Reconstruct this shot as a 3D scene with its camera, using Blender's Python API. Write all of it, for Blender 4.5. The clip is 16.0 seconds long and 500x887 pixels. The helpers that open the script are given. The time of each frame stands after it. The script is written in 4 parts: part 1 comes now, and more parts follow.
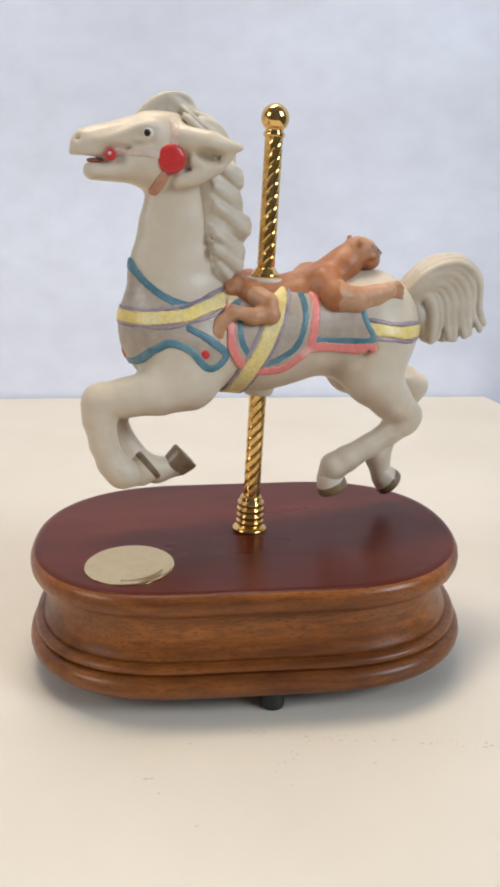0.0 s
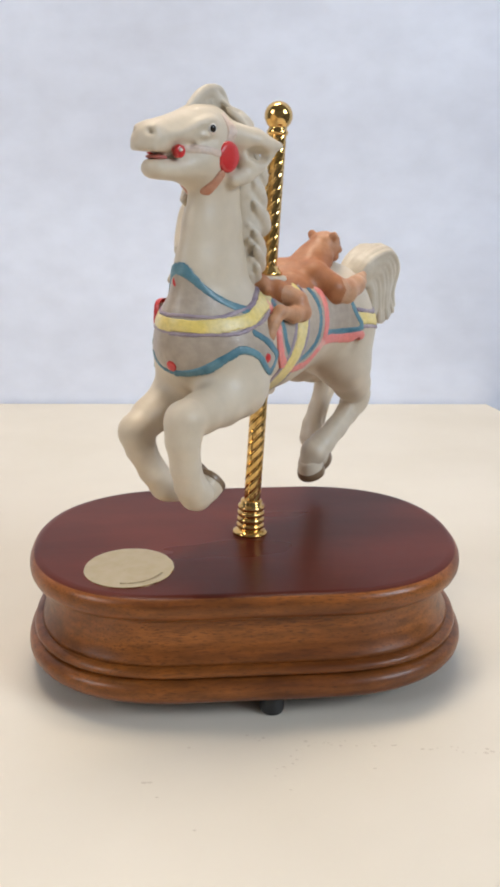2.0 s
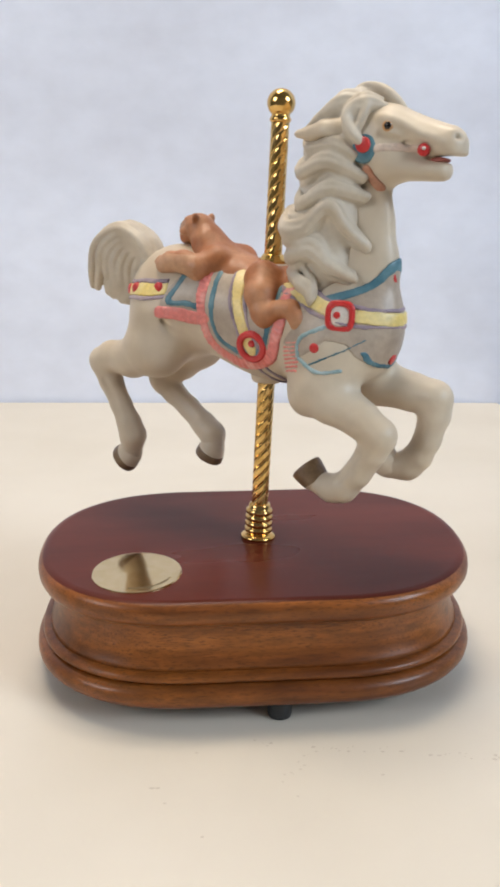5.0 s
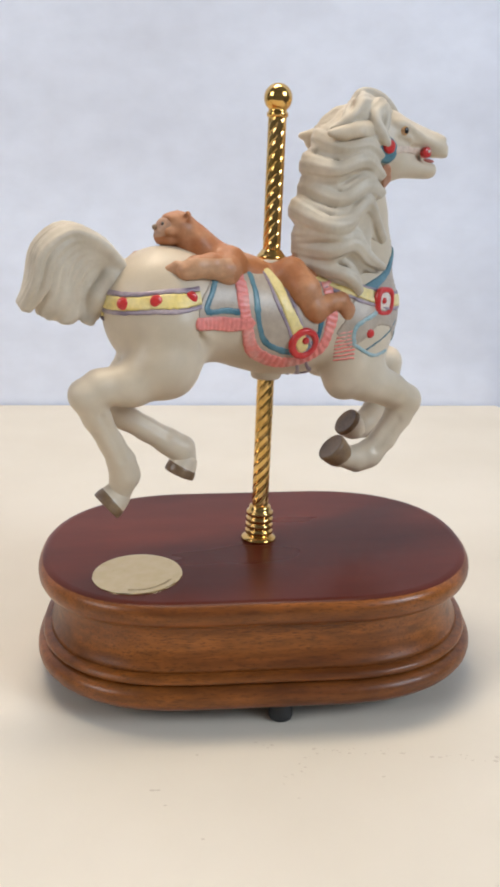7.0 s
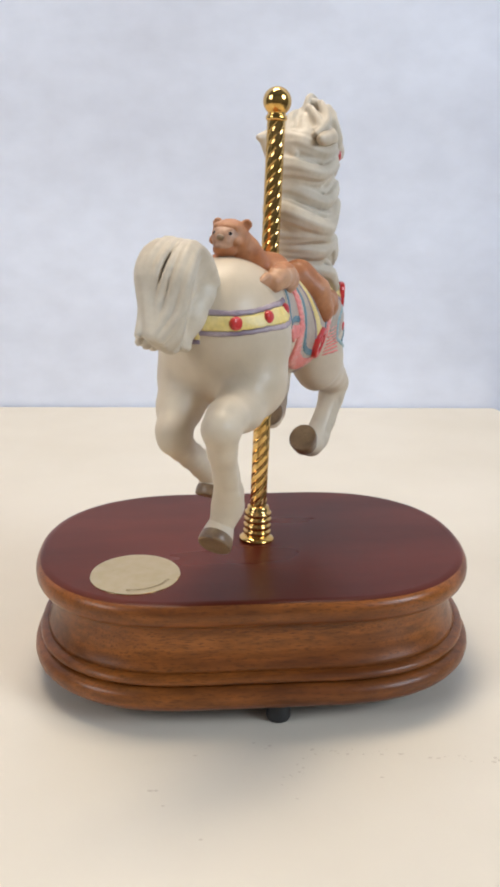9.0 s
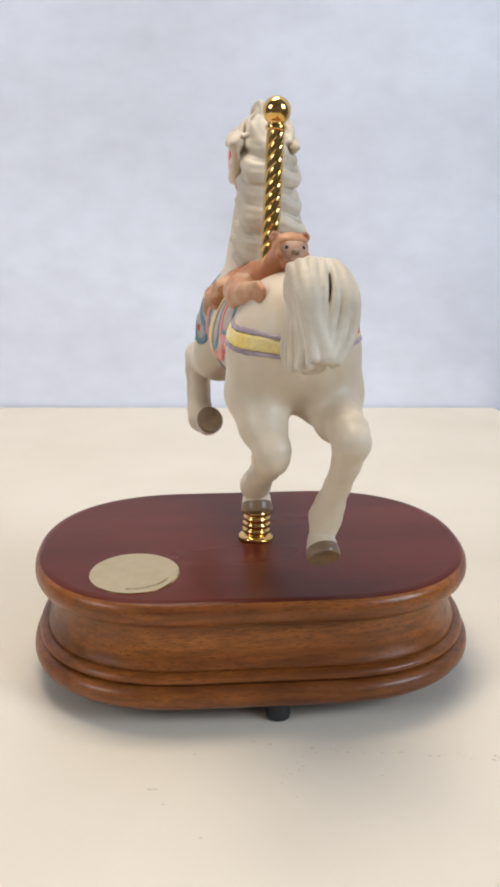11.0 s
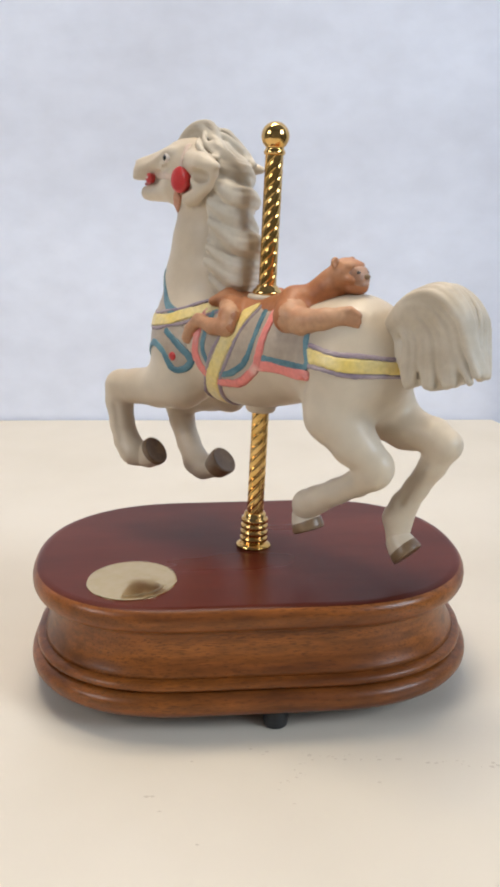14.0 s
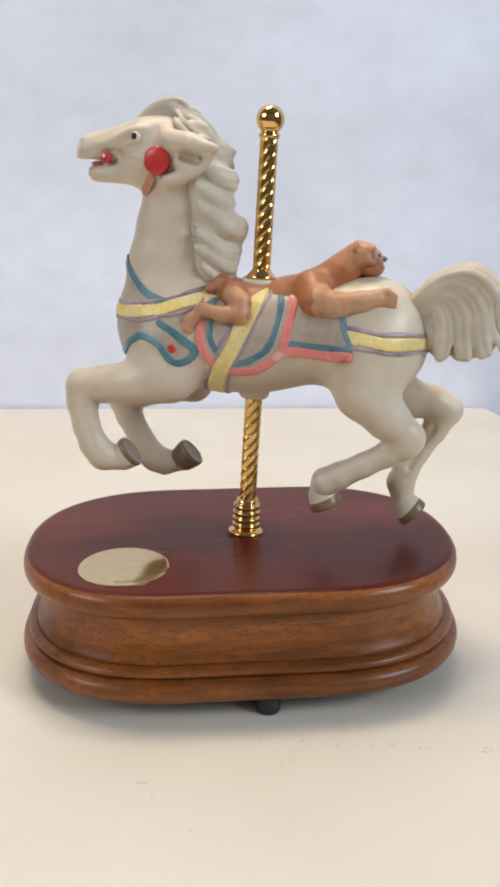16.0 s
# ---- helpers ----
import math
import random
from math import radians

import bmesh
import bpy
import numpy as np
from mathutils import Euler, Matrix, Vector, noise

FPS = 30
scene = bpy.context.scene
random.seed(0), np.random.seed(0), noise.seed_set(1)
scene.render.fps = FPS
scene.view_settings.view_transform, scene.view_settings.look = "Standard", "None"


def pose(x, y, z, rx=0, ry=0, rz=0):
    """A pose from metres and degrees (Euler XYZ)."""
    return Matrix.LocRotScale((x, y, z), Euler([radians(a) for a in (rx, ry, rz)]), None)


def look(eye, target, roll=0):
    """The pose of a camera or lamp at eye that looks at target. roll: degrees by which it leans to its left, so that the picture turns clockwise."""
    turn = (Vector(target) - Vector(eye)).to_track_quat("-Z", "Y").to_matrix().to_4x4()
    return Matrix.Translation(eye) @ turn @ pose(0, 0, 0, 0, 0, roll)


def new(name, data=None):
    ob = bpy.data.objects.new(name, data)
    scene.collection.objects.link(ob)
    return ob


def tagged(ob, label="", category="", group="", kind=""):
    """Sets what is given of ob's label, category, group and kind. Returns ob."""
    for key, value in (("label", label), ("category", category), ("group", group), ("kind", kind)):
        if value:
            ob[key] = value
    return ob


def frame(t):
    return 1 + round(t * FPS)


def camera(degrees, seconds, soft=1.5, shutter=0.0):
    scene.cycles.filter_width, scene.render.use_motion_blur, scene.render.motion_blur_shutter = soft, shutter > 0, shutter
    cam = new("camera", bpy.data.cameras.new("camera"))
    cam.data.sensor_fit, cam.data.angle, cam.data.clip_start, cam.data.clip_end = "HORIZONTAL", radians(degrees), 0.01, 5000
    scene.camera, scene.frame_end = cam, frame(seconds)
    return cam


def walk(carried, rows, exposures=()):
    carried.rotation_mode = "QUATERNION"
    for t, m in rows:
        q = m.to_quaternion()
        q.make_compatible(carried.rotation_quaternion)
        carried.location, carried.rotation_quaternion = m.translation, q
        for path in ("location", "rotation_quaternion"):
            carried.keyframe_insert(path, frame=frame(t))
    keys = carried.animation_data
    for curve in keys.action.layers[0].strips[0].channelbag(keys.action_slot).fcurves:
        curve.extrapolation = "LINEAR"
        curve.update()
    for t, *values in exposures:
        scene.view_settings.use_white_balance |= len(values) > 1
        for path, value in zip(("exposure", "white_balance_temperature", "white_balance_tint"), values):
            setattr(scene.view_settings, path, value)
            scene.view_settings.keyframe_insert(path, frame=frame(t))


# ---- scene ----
# ---------------------------------------------------------------- camera and its walk
MM = 0.001
cam = camera(30.25, 16.0, soft=3.3)
# seconds, place, tilt, turn, lean
CAM = [
    (0, -0.0021, -0.3335, 0.18, -16.64, -0.42, -0.16), (0.5, -0.0019, -0.3322, 0.1802, -16.64, -0.32, -0.19),
    (1, -0.0019, -0.3323, 0.1788, -16.39, -0.29, -0.05), (1.5, -0.0019, -0.3323, 0.1791, -16.51, -0.35, 0.2),
    (2, -0.0018, -0.3331, 0.1777, -16.08, -0.31, 0.13), (2.5, -0.0021, -0.3341, 0.1796, -16.26, -0.35, 0.11),
    (3, -0.0026, -0.333, 0.1812, -16.43, -0.3, 0.16), (3.5, -0.0011, -0.3324, 0.1807, -16.49, 0.04, -0.05),
    (6, -0.0011, -0.331, 0.1812, -16.33, 0.4, 0.01), (6.5, -0.0027, -0.3307, 0.1808, -16.27, 0.27, 0.16),
    (7, -0.0018, -0.3316, 0.1802, -16.2, 0.24, -0.01)]
CAM += [
    (7.5, -0.0022, -0.3316, 0.1798, -16.12, 0.07, 0.15), (8, -0.002, -0.332, 0.1799, -16.09, -0.0, 0.09),
    (8.5, -0.001, -0.332, 0.1791, -15.92, 0.24, -0.05), (9, -0.0021, -0.3316, 0.1789, -15.97, 0.08, 0.13),
    (11.5, -0.002, -0.3317, 0.1776, -15.85, -0.04, -0.08), (12, -0.0017, -0.3329, 0.1772, -15.74, -0.17, -0.13),
    (12.5, -0.0014, -0.3327, 0.1765, -15.49, -0.1, -0.3), (13, -0.0019, -0.3339, 0.1768, -15.38, -0.29, -0.09),
    (13.5, -0.002, -0.3332, 0.1761, -14.9, -0.26, -0.03), (14, -0.0006, -0.3334, 0.1751, -14.89, 0.1, -0.12)]
CAM += [
    (14.5, -0.001, -0.3336, 0.1747, -15.06, -0.19, -0.01), (15, -0.0009, -0.3343, 0.1743, -15.05, -0.33, 0.1),
    (15.5, -0.0007, -0.3338, 0.1739, -15.21, -0.32, 0.06), (16, -0.0011, -0.332, 0.1729, -15.47, -0.48, -0.0)]
walk(cam, [(t, pose(x, y, z, 90 + tilt, 0, turn) @ pose(0, 0, 0, 0, 0, lean)) for t, x, y, z, tilt, turn, lean in CAM])

# ---------------------------------------------------------------- light
world = bpy.data.worlds.new("room_air")
scene.world = world
world.use_nodes = True
world.node_tree.nodes["Background"].inputs[0].default_value = (0.9, 0.95, 1.0, 1)
world.node_tree.nodes["Background"].inputs[1].default_value = 0.0
scene.view_settings.exposure = 0.0


def area(name, m, sx, sy, power, colour):
    data = bpy.data.lights.new(name, "AREA")
    data.shape, data.size, data.size_y, data.energy, data.color = "RECTANGLE", sx, sy, power, colour
    ob = new(name, data)
    ob.matrix_world = m
    return ob


area("ceiling_lamp", look((-0.12, 0.22, 1.5), (0.0, 0.0, 0.0)), 0.72, 0.28, 16.2, (1.0, 0.86, 0.68))
area("window_light", look((-2.12, -1.3, 1.4), (0.0, 0.35, 0.3)), 1.1, 1.1, 27.5, (0.90, 0.94, 1.0))
area("window_light", look((2.12, -1.3, 1.4), (0.0, 0.35, 0.3)), 1.1, 1.1, 55.0, (0.76, 0.87, 1.0))


# ---------------------------------------------------------------- materials
def material(name, base, rough=0.5, metal=0.0, second=None, scale=40.0, detail=4.0, stretch=(1, 1, 1), contrast=(0.35, 0.65),
             bump=0.0, bump_scale=None, rough_var=0.0, coat=0.0, fine=0.0, specular=0.5):
    """Two colours mixed by noise of one size, fine grain of a smaller size, and relief."""
    m = bpy.data.materials.new(name)
    m.use_nodes = True
    n, l = m.node_tree.nodes, m.node_tree.links
    b = n["Principled BSDF"]
    b.inputs["Base Color"].default_value = (*base, 1)
    b.inputs["Roughness"].default_value, b.inputs["Metallic"].default_value = rough, metal
    b.inputs["Coat Weight"].default_value, b.inputs["Coat Roughness"].default_value = coat, 0.12
    b.inputs["Specular IOR Level"].default_value = specular
    tc, mp = n.new("ShaderNodeTexCoord"), n.new("ShaderNodeMapping")
    mp.inputs["Scale"].default_value = stretch
    l.new(tc.outputs["Object"], mp.inputs["Vector"])
    nz = n.new("ShaderNodeTexNoise")
    nz.inputs["Scale"].default_value, nz.inputs["Detail"].default_value = scale, detail
    l.new(mp.outputs[0], nz.inputs["Vector"])
    if second:
        ramp, mix = n.new("ShaderNodeMapRange"), n.new("ShaderNodeMix")
        ramp.inputs["From Min"].default_value, ramp.inputs["From Max"].default_value = contrast
        mix.data_type = "RGBA"
        mix.inputs["A"].default_value, mix.inputs["B"].default_value = (*base, 1), (*second, 1)
        l.new(nz.outputs["Fac"], ramp.inputs["Value"])
        l.new(ramp.outputs[0], mix.inputs["Factor"])
        out = mix.outputs["Result"]
        if fine:
            n2, r2, mul = n.new("ShaderNodeTexNoise"), n.new("ShaderNodeMapRange"), n.new("ShaderNodeMix")
            n2.inputs["Scale"].default_value, n2.inputs["Detail"].default_value = scale * 6.5, 3.0
            l.new(mp.outputs[0], n2.inputs["Vector"])
            r2.inputs["From Min"].default_value, r2.inputs["From Max"].default_value = 0.3, 0.7
            r2.inputs["To Min"].default_value, r2.inputs["To Max"].default_value = 1 - fine, 1 + fine * 0.5
            mul.data_type, mul.blend_type = "RGBA", "MULTIPLY"
            mul.inputs["Factor"].default_value = 1.0
            l.new(n2.outputs["Fac"], r2.inputs["Value"])
            l.new(out, mul.inputs["A"])
            l.new(r2.outputs[0], mul.inputs["B"])
            out = mul.outputs["Result"]
        l.new(out, b.inputs["Base Color"])
    if rough_var:
        r = n.new("ShaderNodeMapRange")
        r.inputs["From Min"].default_value, r.inputs["From Max"].default_value = 0.3, 0.7
        r.inputs["To Min"].default_value, r.inputs["To Max"].default_value = rough - rough_var, rough + rough_var
        l.new(nz.outputs["Fac"], r.inputs["Value"])
        l.new(r.outputs[0], b.inputs["Roughness"])
    if bump:
        nb, bp = n.new("ShaderNodeTexNoise"), n.new("ShaderNodeBump")
        nb.inputs["Scale"].default_value, nb.inputs["Detail"].default_value = bump_scale or scale * 4, 3.0
        bp.inputs["Strength"].default_value, bp.inputs["Distance"].default_value = bump, 0.0006
        l.new(mp.outputs[0], nb.inputs["Vector"])
        l.new(nb.outputs["Fac"], bp.inputs["Height"])
        l.new(bp.outputs[0], b.inputs["Normal"])
    return m


M_TABLE = material("cream_laminate", (0.66, 0.605, 0.515), 0.42, second=(0.62, 0.565, 0.475), scale=9, bump=0.05, bump_scale=900, rough_var=0.05)
M_SPECK = material("table_scuff", (0.54, 0.48, 0.40), 0.7)
M_WALL = material("white_plaster", (0.83, 0.865, 0.975), 0.85, second=(0.715, 0.735, 0.825), scale=8, detail=6, stretch=(0.8, 1, 1.2), contrast=(0.32, 0.72), bump=0.5, bump_scale=40, fine=0.04)
M_ROOM = material("room_paint", (0.20, 0.19, 0.18), 0.9, second=(0.18, 0.17, 0.16), scale=1.5)
M_TOP = material("mahogany_top", (0.108, 0.0195, 0.009), 0.30, second=(0.072, 0.013, 0.007), scale=16, stretch=(0.55, 1.8, 1.8), detail=3, rough_var=0.03, fine=0.10, specular=0.13)


def walnut():
    """Golden stained wood: broad figure, streaks along the grain, and short dark pores."""
    m = material("golden_walnut", (0.30, 0.096, 0.019), 0.36, second=(0.150, 0.043, 0.009), scale=30, stretch=(0.35, 1.4, 2.6), detail=6, rough_var=0.06, coat=0.12, fine=0.34, specular=0.3, bump=0.10, bump_scale=420)
    n, l = m.node_tree.nodes, m.node_tree.links
    b = n["Principled BSDF"]
    was = b.inputs["Base Color"].links[0].from_socket
    tc, mp, nz, cut, mix = (n.new("ShaderNode" + k) for k in ("TexCoord", "Mapping", "TexNoise", "MapRange", "Mix"))
    mp.inputs["Scale"].default_value = (0.16, 1.0, 1.0)
    nz.inputs["Scale"].default_value, nz.inputs["Detail"].default_value = 2300.0, 2.0
    cut.inputs["From Min"].default_value, cut.inputs["From Max"].default_value, cut.inputs["To Max"].default_value = 0.52, 0.68, 0.7
    mix.data_type = "RGBA"
    mix.inputs["B"].default_value = (0.085, 0.026, 0.007, 1)
    l.new(tc.outputs["Object"], mp.inputs["Vector"])
    l.new(mp.outputs[0], nz.inputs["Vector"])
    l.new(nz.outputs["Fac"], cut.inputs["Value"])
    l.new(cut.outputs[0], mix.inputs["Factor"])
    l.new(was, mix.inputs["A"])
    l.new(mix.outputs["Result"], b.inputs["Base Color"])
    return m


M_WOOD = walnut()
M_FELT = material("dark_underside", (0.03, 0.025, 0.02), 0.9)
M_RUBBER = material("black_rubber", (0.015, 0.015, 0.016), 0.5)
M_GOLD = material("polished_brass", (0.80, 0.52, 0.20), 0.16, metal=1.0, second=(0.72, 0.43, 0.12), scale=120, rough_var=0.04)
M_PLAQUE = material("brushed_brass", (0.80, 0.62, 0.36), 0.09, metal=1.0, second=(0.74, 0.56, 0.29), scale=200, rough_var=0.03)
M_ENGRAVE = material("engraved_brass", (0.40, 0.29, 0.14), 0.3, metal=1.0)
M_BISQUE = material("cream_bisque", (0.635, 0.537, 0.408), 0.46, second=(0.53, 0.420, 0.290), scale=34, detail=5, contrast=(0.38, 0.8), bump=0.08, bump_scale=1500, fine=0.04, coat=0.08)
M_HAIR = material("bisque_hair", (0.625, 0.552, 0.445), 0.5, second=(0.52, 0.435, 0.325), scale=70, detail=5, bump=0.12, bump_scale=1200, fine=0.05)


def paint(name, a, b, scale=220, rough=0.42, contrast=(0.3, 0.75)):
    return material(name, a, rough, second=b, scale=scale, detail=4, contrast=contrast, bump=0.15, bump_scale=1400, fine=0.12, coat=0.1)


M_TAUPE = paint("taupe_paint", (0.39, 0.305, 0.23), (0.48, 0.40, 0.315), 60)
M_TEAL = paint("teal_paint", (0.035, 0.125, 0.170), (0.15, 0.29, 0.33), 130)
M_WASH = paint("pale_teal_wash", (0.22, 0.36, 0.38), (0.42, 0.50, 0.50))
M_PINK = paint("salmon_paint", (0.78, 0.235, 0.20), (0.82, 0.52, 0.44), 110, contrast=(0.54, 0.80))
M_YELLOW = paint("yellow_paint", (0.80, 0.60, 0.16), (0.76, 0.64, 0.34), 110)
M_PURPLE = paint("mauve_paint", (0.20, 0.145, 0.20), (0.46, 0.37, 0.38), 120)
M_RED = paint("red_paint", (0.56, 0.022, 0.022), (0.62, 0.05, 0.045), rough=0.28)
M_WHITE = paint("white_paint", (0.75, 0.70, 0.62), (0.72, 0.58, 0.50))
M_PELT = paint("russet_paint", (0.38, 0.135, 0.045), (0.55, 0.285, 0.15), 75, 0.55, contrast=(0.46, 0.76))
M_PALE_PELT = paint("pale_russet_paint", (0.54, 0.30, 0.165), (0.41, 0.16, 0.062), 90, 0.5, contrast=(0.40, 0.74))
M_FACE = paint("pale_face", (0.46, 0.265, 0.165), (0.22, 0.088, 0.042), 170, 0.5, contrast=(0.45, 0.75))
M_HOOF = paint("bronze_hoof", (0.150, 0.088, 0.050), (0.27, 0.175, 0.09), 160, 0.36)
M_BROWN = paint("brown_paint", (0.44, 0.16, 0.08), (0.58, 0.33, 0.22), 250)
M_STRAP = paint("strap_wash", (0.68, 0.56, 0.45), (0.60, 0.42, 0.33), 120)
M_BLACK = material("black_paint", (0.012, 0.008, 0.006), 0.2)
M_AMBER = paint("amber_paint", (0.50, 0.24, 0.08), (0.6, 0.36, 0.18))


# ---------------------------------------------------------------- building helpers
def part(name, mesh, mat, parent=None, label=""):
    """Links a mesh, or a bmesh, as one object under a thing or a part."""
    if isinstance(mesh, bmesh.types.BMesh):
        me = bpy.data.meshes.new(name)
        mesh.to_mesh(me)
        mesh.free()
        mesh = me
    for one in (mat if isinstance(mat, (list, tuple)) else (mat,)):
        mesh.materials.append(one)
    ob = new(name, mesh)
    if parent:
        ob.parent = parent
    return tagged(ob, label)


def smooth(mesh):
    mesh.polygons.foreach_set("use_smooth", [True] * len(mesh.polygons))
    return mesh


def grid_mesh(name, pts, closed_u=True, cap0=False, cap1=False):
    """A quad skin over rows of points; each row is a ring."""
    rows, cols = len(pts), len(pts[0])
    verts = [p for row in pts for p in row]
    faces = []
    for i in range(rows - 1):
        for j in range(cols if closed_u else cols - 1):
            k = (j + 1) % cols
            faces.append((i * cols + j, i * cols + k, (i + 1) * cols + k, (i + 1) * cols + j))
    if cap0:
        faces.append(tuple(range(cols))[::-1])
    if cap1:
        faces.append(tuple((rows - 1) * cols + j for j in range(cols)))
    me = bpy.data.meshes.new(name)
    me.from_pydata(verts, [], faces)
    me.validate()
    return me


def lathe(name, profile, n=48, lean=Matrix()):
    """Turns (radius, height) in millimetres about z."""
    pts = [[lean @ Vector((r * MM * math.cos(a), r * MM * math.sin(a), z * MM)) for a in (2 * math.pi * j / n for j in range(n))] for r, z in profile]
    return smooth(grid_mesh(name, pts, True, True, True))


def box(name, lo, hi, bevel=0.0):
    bm = bmesh.new()
    bmesh.ops.create_cube(bm, size=1)
    for v in bm.verts:
        v.co = Vector([(a + b) / 2 + c * (b - a) for a, b, c in zip(lo, hi, v.co)])
    if bevel:
        bmesh.ops.bevel(bm, geom=bm.edges[:], offset=bevel, segments=2, affect="EDGES")
    return bm


class Clay:
    """A lump of clay on a grid (millimetres): shapes are pressed on with soft joints and cut out, then skinned."""

    def __init__(self, lo, hi, h):
        self.lo, self.h = np.array(lo, float), h
        self.n = np.ceil((np.array(hi, float) - self.lo) / h).astype(int) + 1
        self.f = np.full(self.n, 30.0, np.float32)

    def part_of(self, lo, hi):
        a = np.clip(np.floor((np.array(lo) - self.lo) / self.h).astype(int), 0, self.n)
        b = np.clip(np.ceil((np.array(hi) - self.lo) / self.h).astype(int) + 1, 0, self.n)
        s = tuple(slice(i, j) for i, j in zip(a, b))
        x, y, z = (self.lo[k] + self.h * np.arange(a[k], b[k], dtype=np.float32) for k in range(3))
        return s, x[:, None, None].astype(np.float32), y[None, :, None].astype(np.float32), z[None, None, :].astype(np.float32)

    def blend(self, s, d, k):
        a = self.f[s]
        if k > 0:
            h = np.maximum(k - np.abs(a - d), 0) / k
            self.f[s] = np.minimum(a, d) - h * h * k * 0.25
        else:
            self.f[s] = np.minimum(a, d)

    def carve(self, s, d, k):
        a = self.f[s]
        h = np.maximum(k - np.abs(a + d), 0) / max(k, 1e-6)
        self.f[s] = np.maximum(a, -d) + h * h * k * 0.25

    def egg(self, c, r, k=3.0, pitch=0.0, cut=False):
        """An ellipsoid, turned by pitch degrees about y (nose down is positive)."""
        m = max(r) + k + 2
        s, x, y, z = self.part_of([q - m for q in c], [q + m for q in c])
        x, y, z = x - c[0], y - c[1], z - c[2]
        ca, sa = math.cos(radians(pitch)), math.sin(radians(pitch))
        x, z = x * ca - z * sa, x * sa + z * ca
        k0 = np.sqrt((x / r[0]) ** 2 + (y / r[1]) ** 2 + (z / r[2]) ** 2)
        k1 = np.sqrt((x / r[0] ** 2) ** 2 + (y / r[1] ** 2) ** 2 + (z / r[2] ** 2) ** 2) + 1e-6
        (self.carve if cut else self.blend)(s, k0 * (k0 - 1) / k1, k)
        return self

    def limb(self, pts, k=3.0, flat=1.0, cut=False, inner=0.0):
        """A tapering rope through (x, y, z, radius); flat squeezes it sideways; inner softens its own joints."""
        m = max(p[3] for p in pts) + k + 2
        s, x, y, z = self.part_of([min(p[i] for p in pts) - m for i in range(3)], [max(p[i] for p in pts) + m for i in range(3)])
        whole = None
        for a, b in zip(pts[:-1], pts[1:]):
            ay, by = a[1] / flat, b[1] / flat
            dx, dy, dz = b[0] - a[0], by - ay, b[2] - a[2]
            t = np.clip(((x - a[0]) * dx + (y / flat - ay) * dy + (z - a[2]) * dz) / (dx * dx + dy * dy + dz * dz + 1e-9), 0, 1)
            d = np.sqrt((x - a[0] - t * dx) ** 2 + (y / flat - ay - t * dy) ** 2 + (z - a[2] - t * dz) ** 2) - (a[3] + t * (b[3] - a[3]))
            if whole is None:
                whole = d
            elif inner:
                h = np.maximum(inner - np.abs(whole - d), 0) / inner
                whole = np.minimum(whole, d) - h * h * inner * 0.25
            else:
                whole = np.minimum(whole, d)
        (self.carve if cut else self.blend)(s, whole * min(1.0, (1 + flat) / 2), k)
        return self

    def skin(self, name, relax=2):
        """The surface as a mesh in metres."""
        f, n = self.f, self.n
        neg = f < 0
        cells = n - 1
        acc = np.zeros((*cells, 3), np.float32)
        cnt = np.zeros(cells, np.float32)
        idx = np.stack(np.meshgrid(*[np.arange(c) for c in cells], indexing="ij"), -1).astype(np.float32)

        def sub(a, o):
            return a[o[0]:o[0] + cells[0], o[1]:o[1] + cells[1], o[2]:o[2] + cells[2]]
        for axis in range(3):
            others = [k for k in range(3) if k != axis]
            for u in (0, 1):
                for v in (0, 1):
                    o = [0, 0, 0]
                    o[others[0]], o[others[1]] = u, v
                    p = list(o)
                    p[axis] = 1
                    A, B = sub(f, o), sub(f, p)
                    hit = (A < 0) != (B < 0)
                    t = np.where(hit, A / np.where(hit, A - B, 1), 0)
                    cnt += hit
                    for k in range(3):
                        acc[..., k] += np.where(hit, (t if k == axis else o[k]), 0)
        used = cnt > 0
        ids = np.full(cells, -1, np.int64)
        ids[used] = np.arange(used.sum())
        verts = (idx[used] + acc[used] / cnt[used][:, None]) * self.h + self.lo
        quads = []
        for axis in range(3):
            b, c = (axis + 1) % 3, (axis + 2) % 3
            lo, hi = [slice(None)] * 3, [slice(None)] * 3
            lo[axis], hi[axis] = slice(0, -1), slice(1, None)
            A, B = neg[tuple(lo)], neg[tuple(hi)]
            where = np.argwhere(A != B)
            ok = (where[:, b] > 0) & (where[:, c] > 0) & (where[:, b] < cells[b]) & (where[:, c] < cells[c])
            where = where[ok]
            flip = ~A[tuple(where.T)]
            q = []
            for db, dc in ((-1, -1), (0, -1), (0, 0), (-1, 0)):
                w = where.copy()
                w[:, b] += db
                w[:, c] += dc
                q.append(ids[tuple(w.T)])
            q = np.stack(q, 1)
            q[flip] = q[flip][:, ::-1]
            quads.append(q)
        quads = np.concatenate(quads)
        for _ in range(relax):
            tot, num = np.zeros_like(verts), np.zeros(len(verts))
            for i in range(4):
                j = (i + 1) % 4
                for p, q in ((i, j), (j, i)):
                    num += np.bincount(quads[:, p], minlength=len(verts))
                    for k in range(3):
                        tot[:, k] += np.bincount(quads[:, p], weights=verts[quads[:, q], k], minlength=len(verts))
            verts = verts * 0.5 + 0.5 * tot / np.maximum(num, 1)[:, None]
        me = bpy.data.meshes.new(name)
        me.vertices.add(len(verts))
        me.vertices.foreach_set("co", (verts * MM).astype(np.float32).ravel())
        me.loops.add(quads.size)
        me.loops.foreach_set("vertex_index", quads.ravel().astype(np.int32))
        me.polygons.add(len(quads))
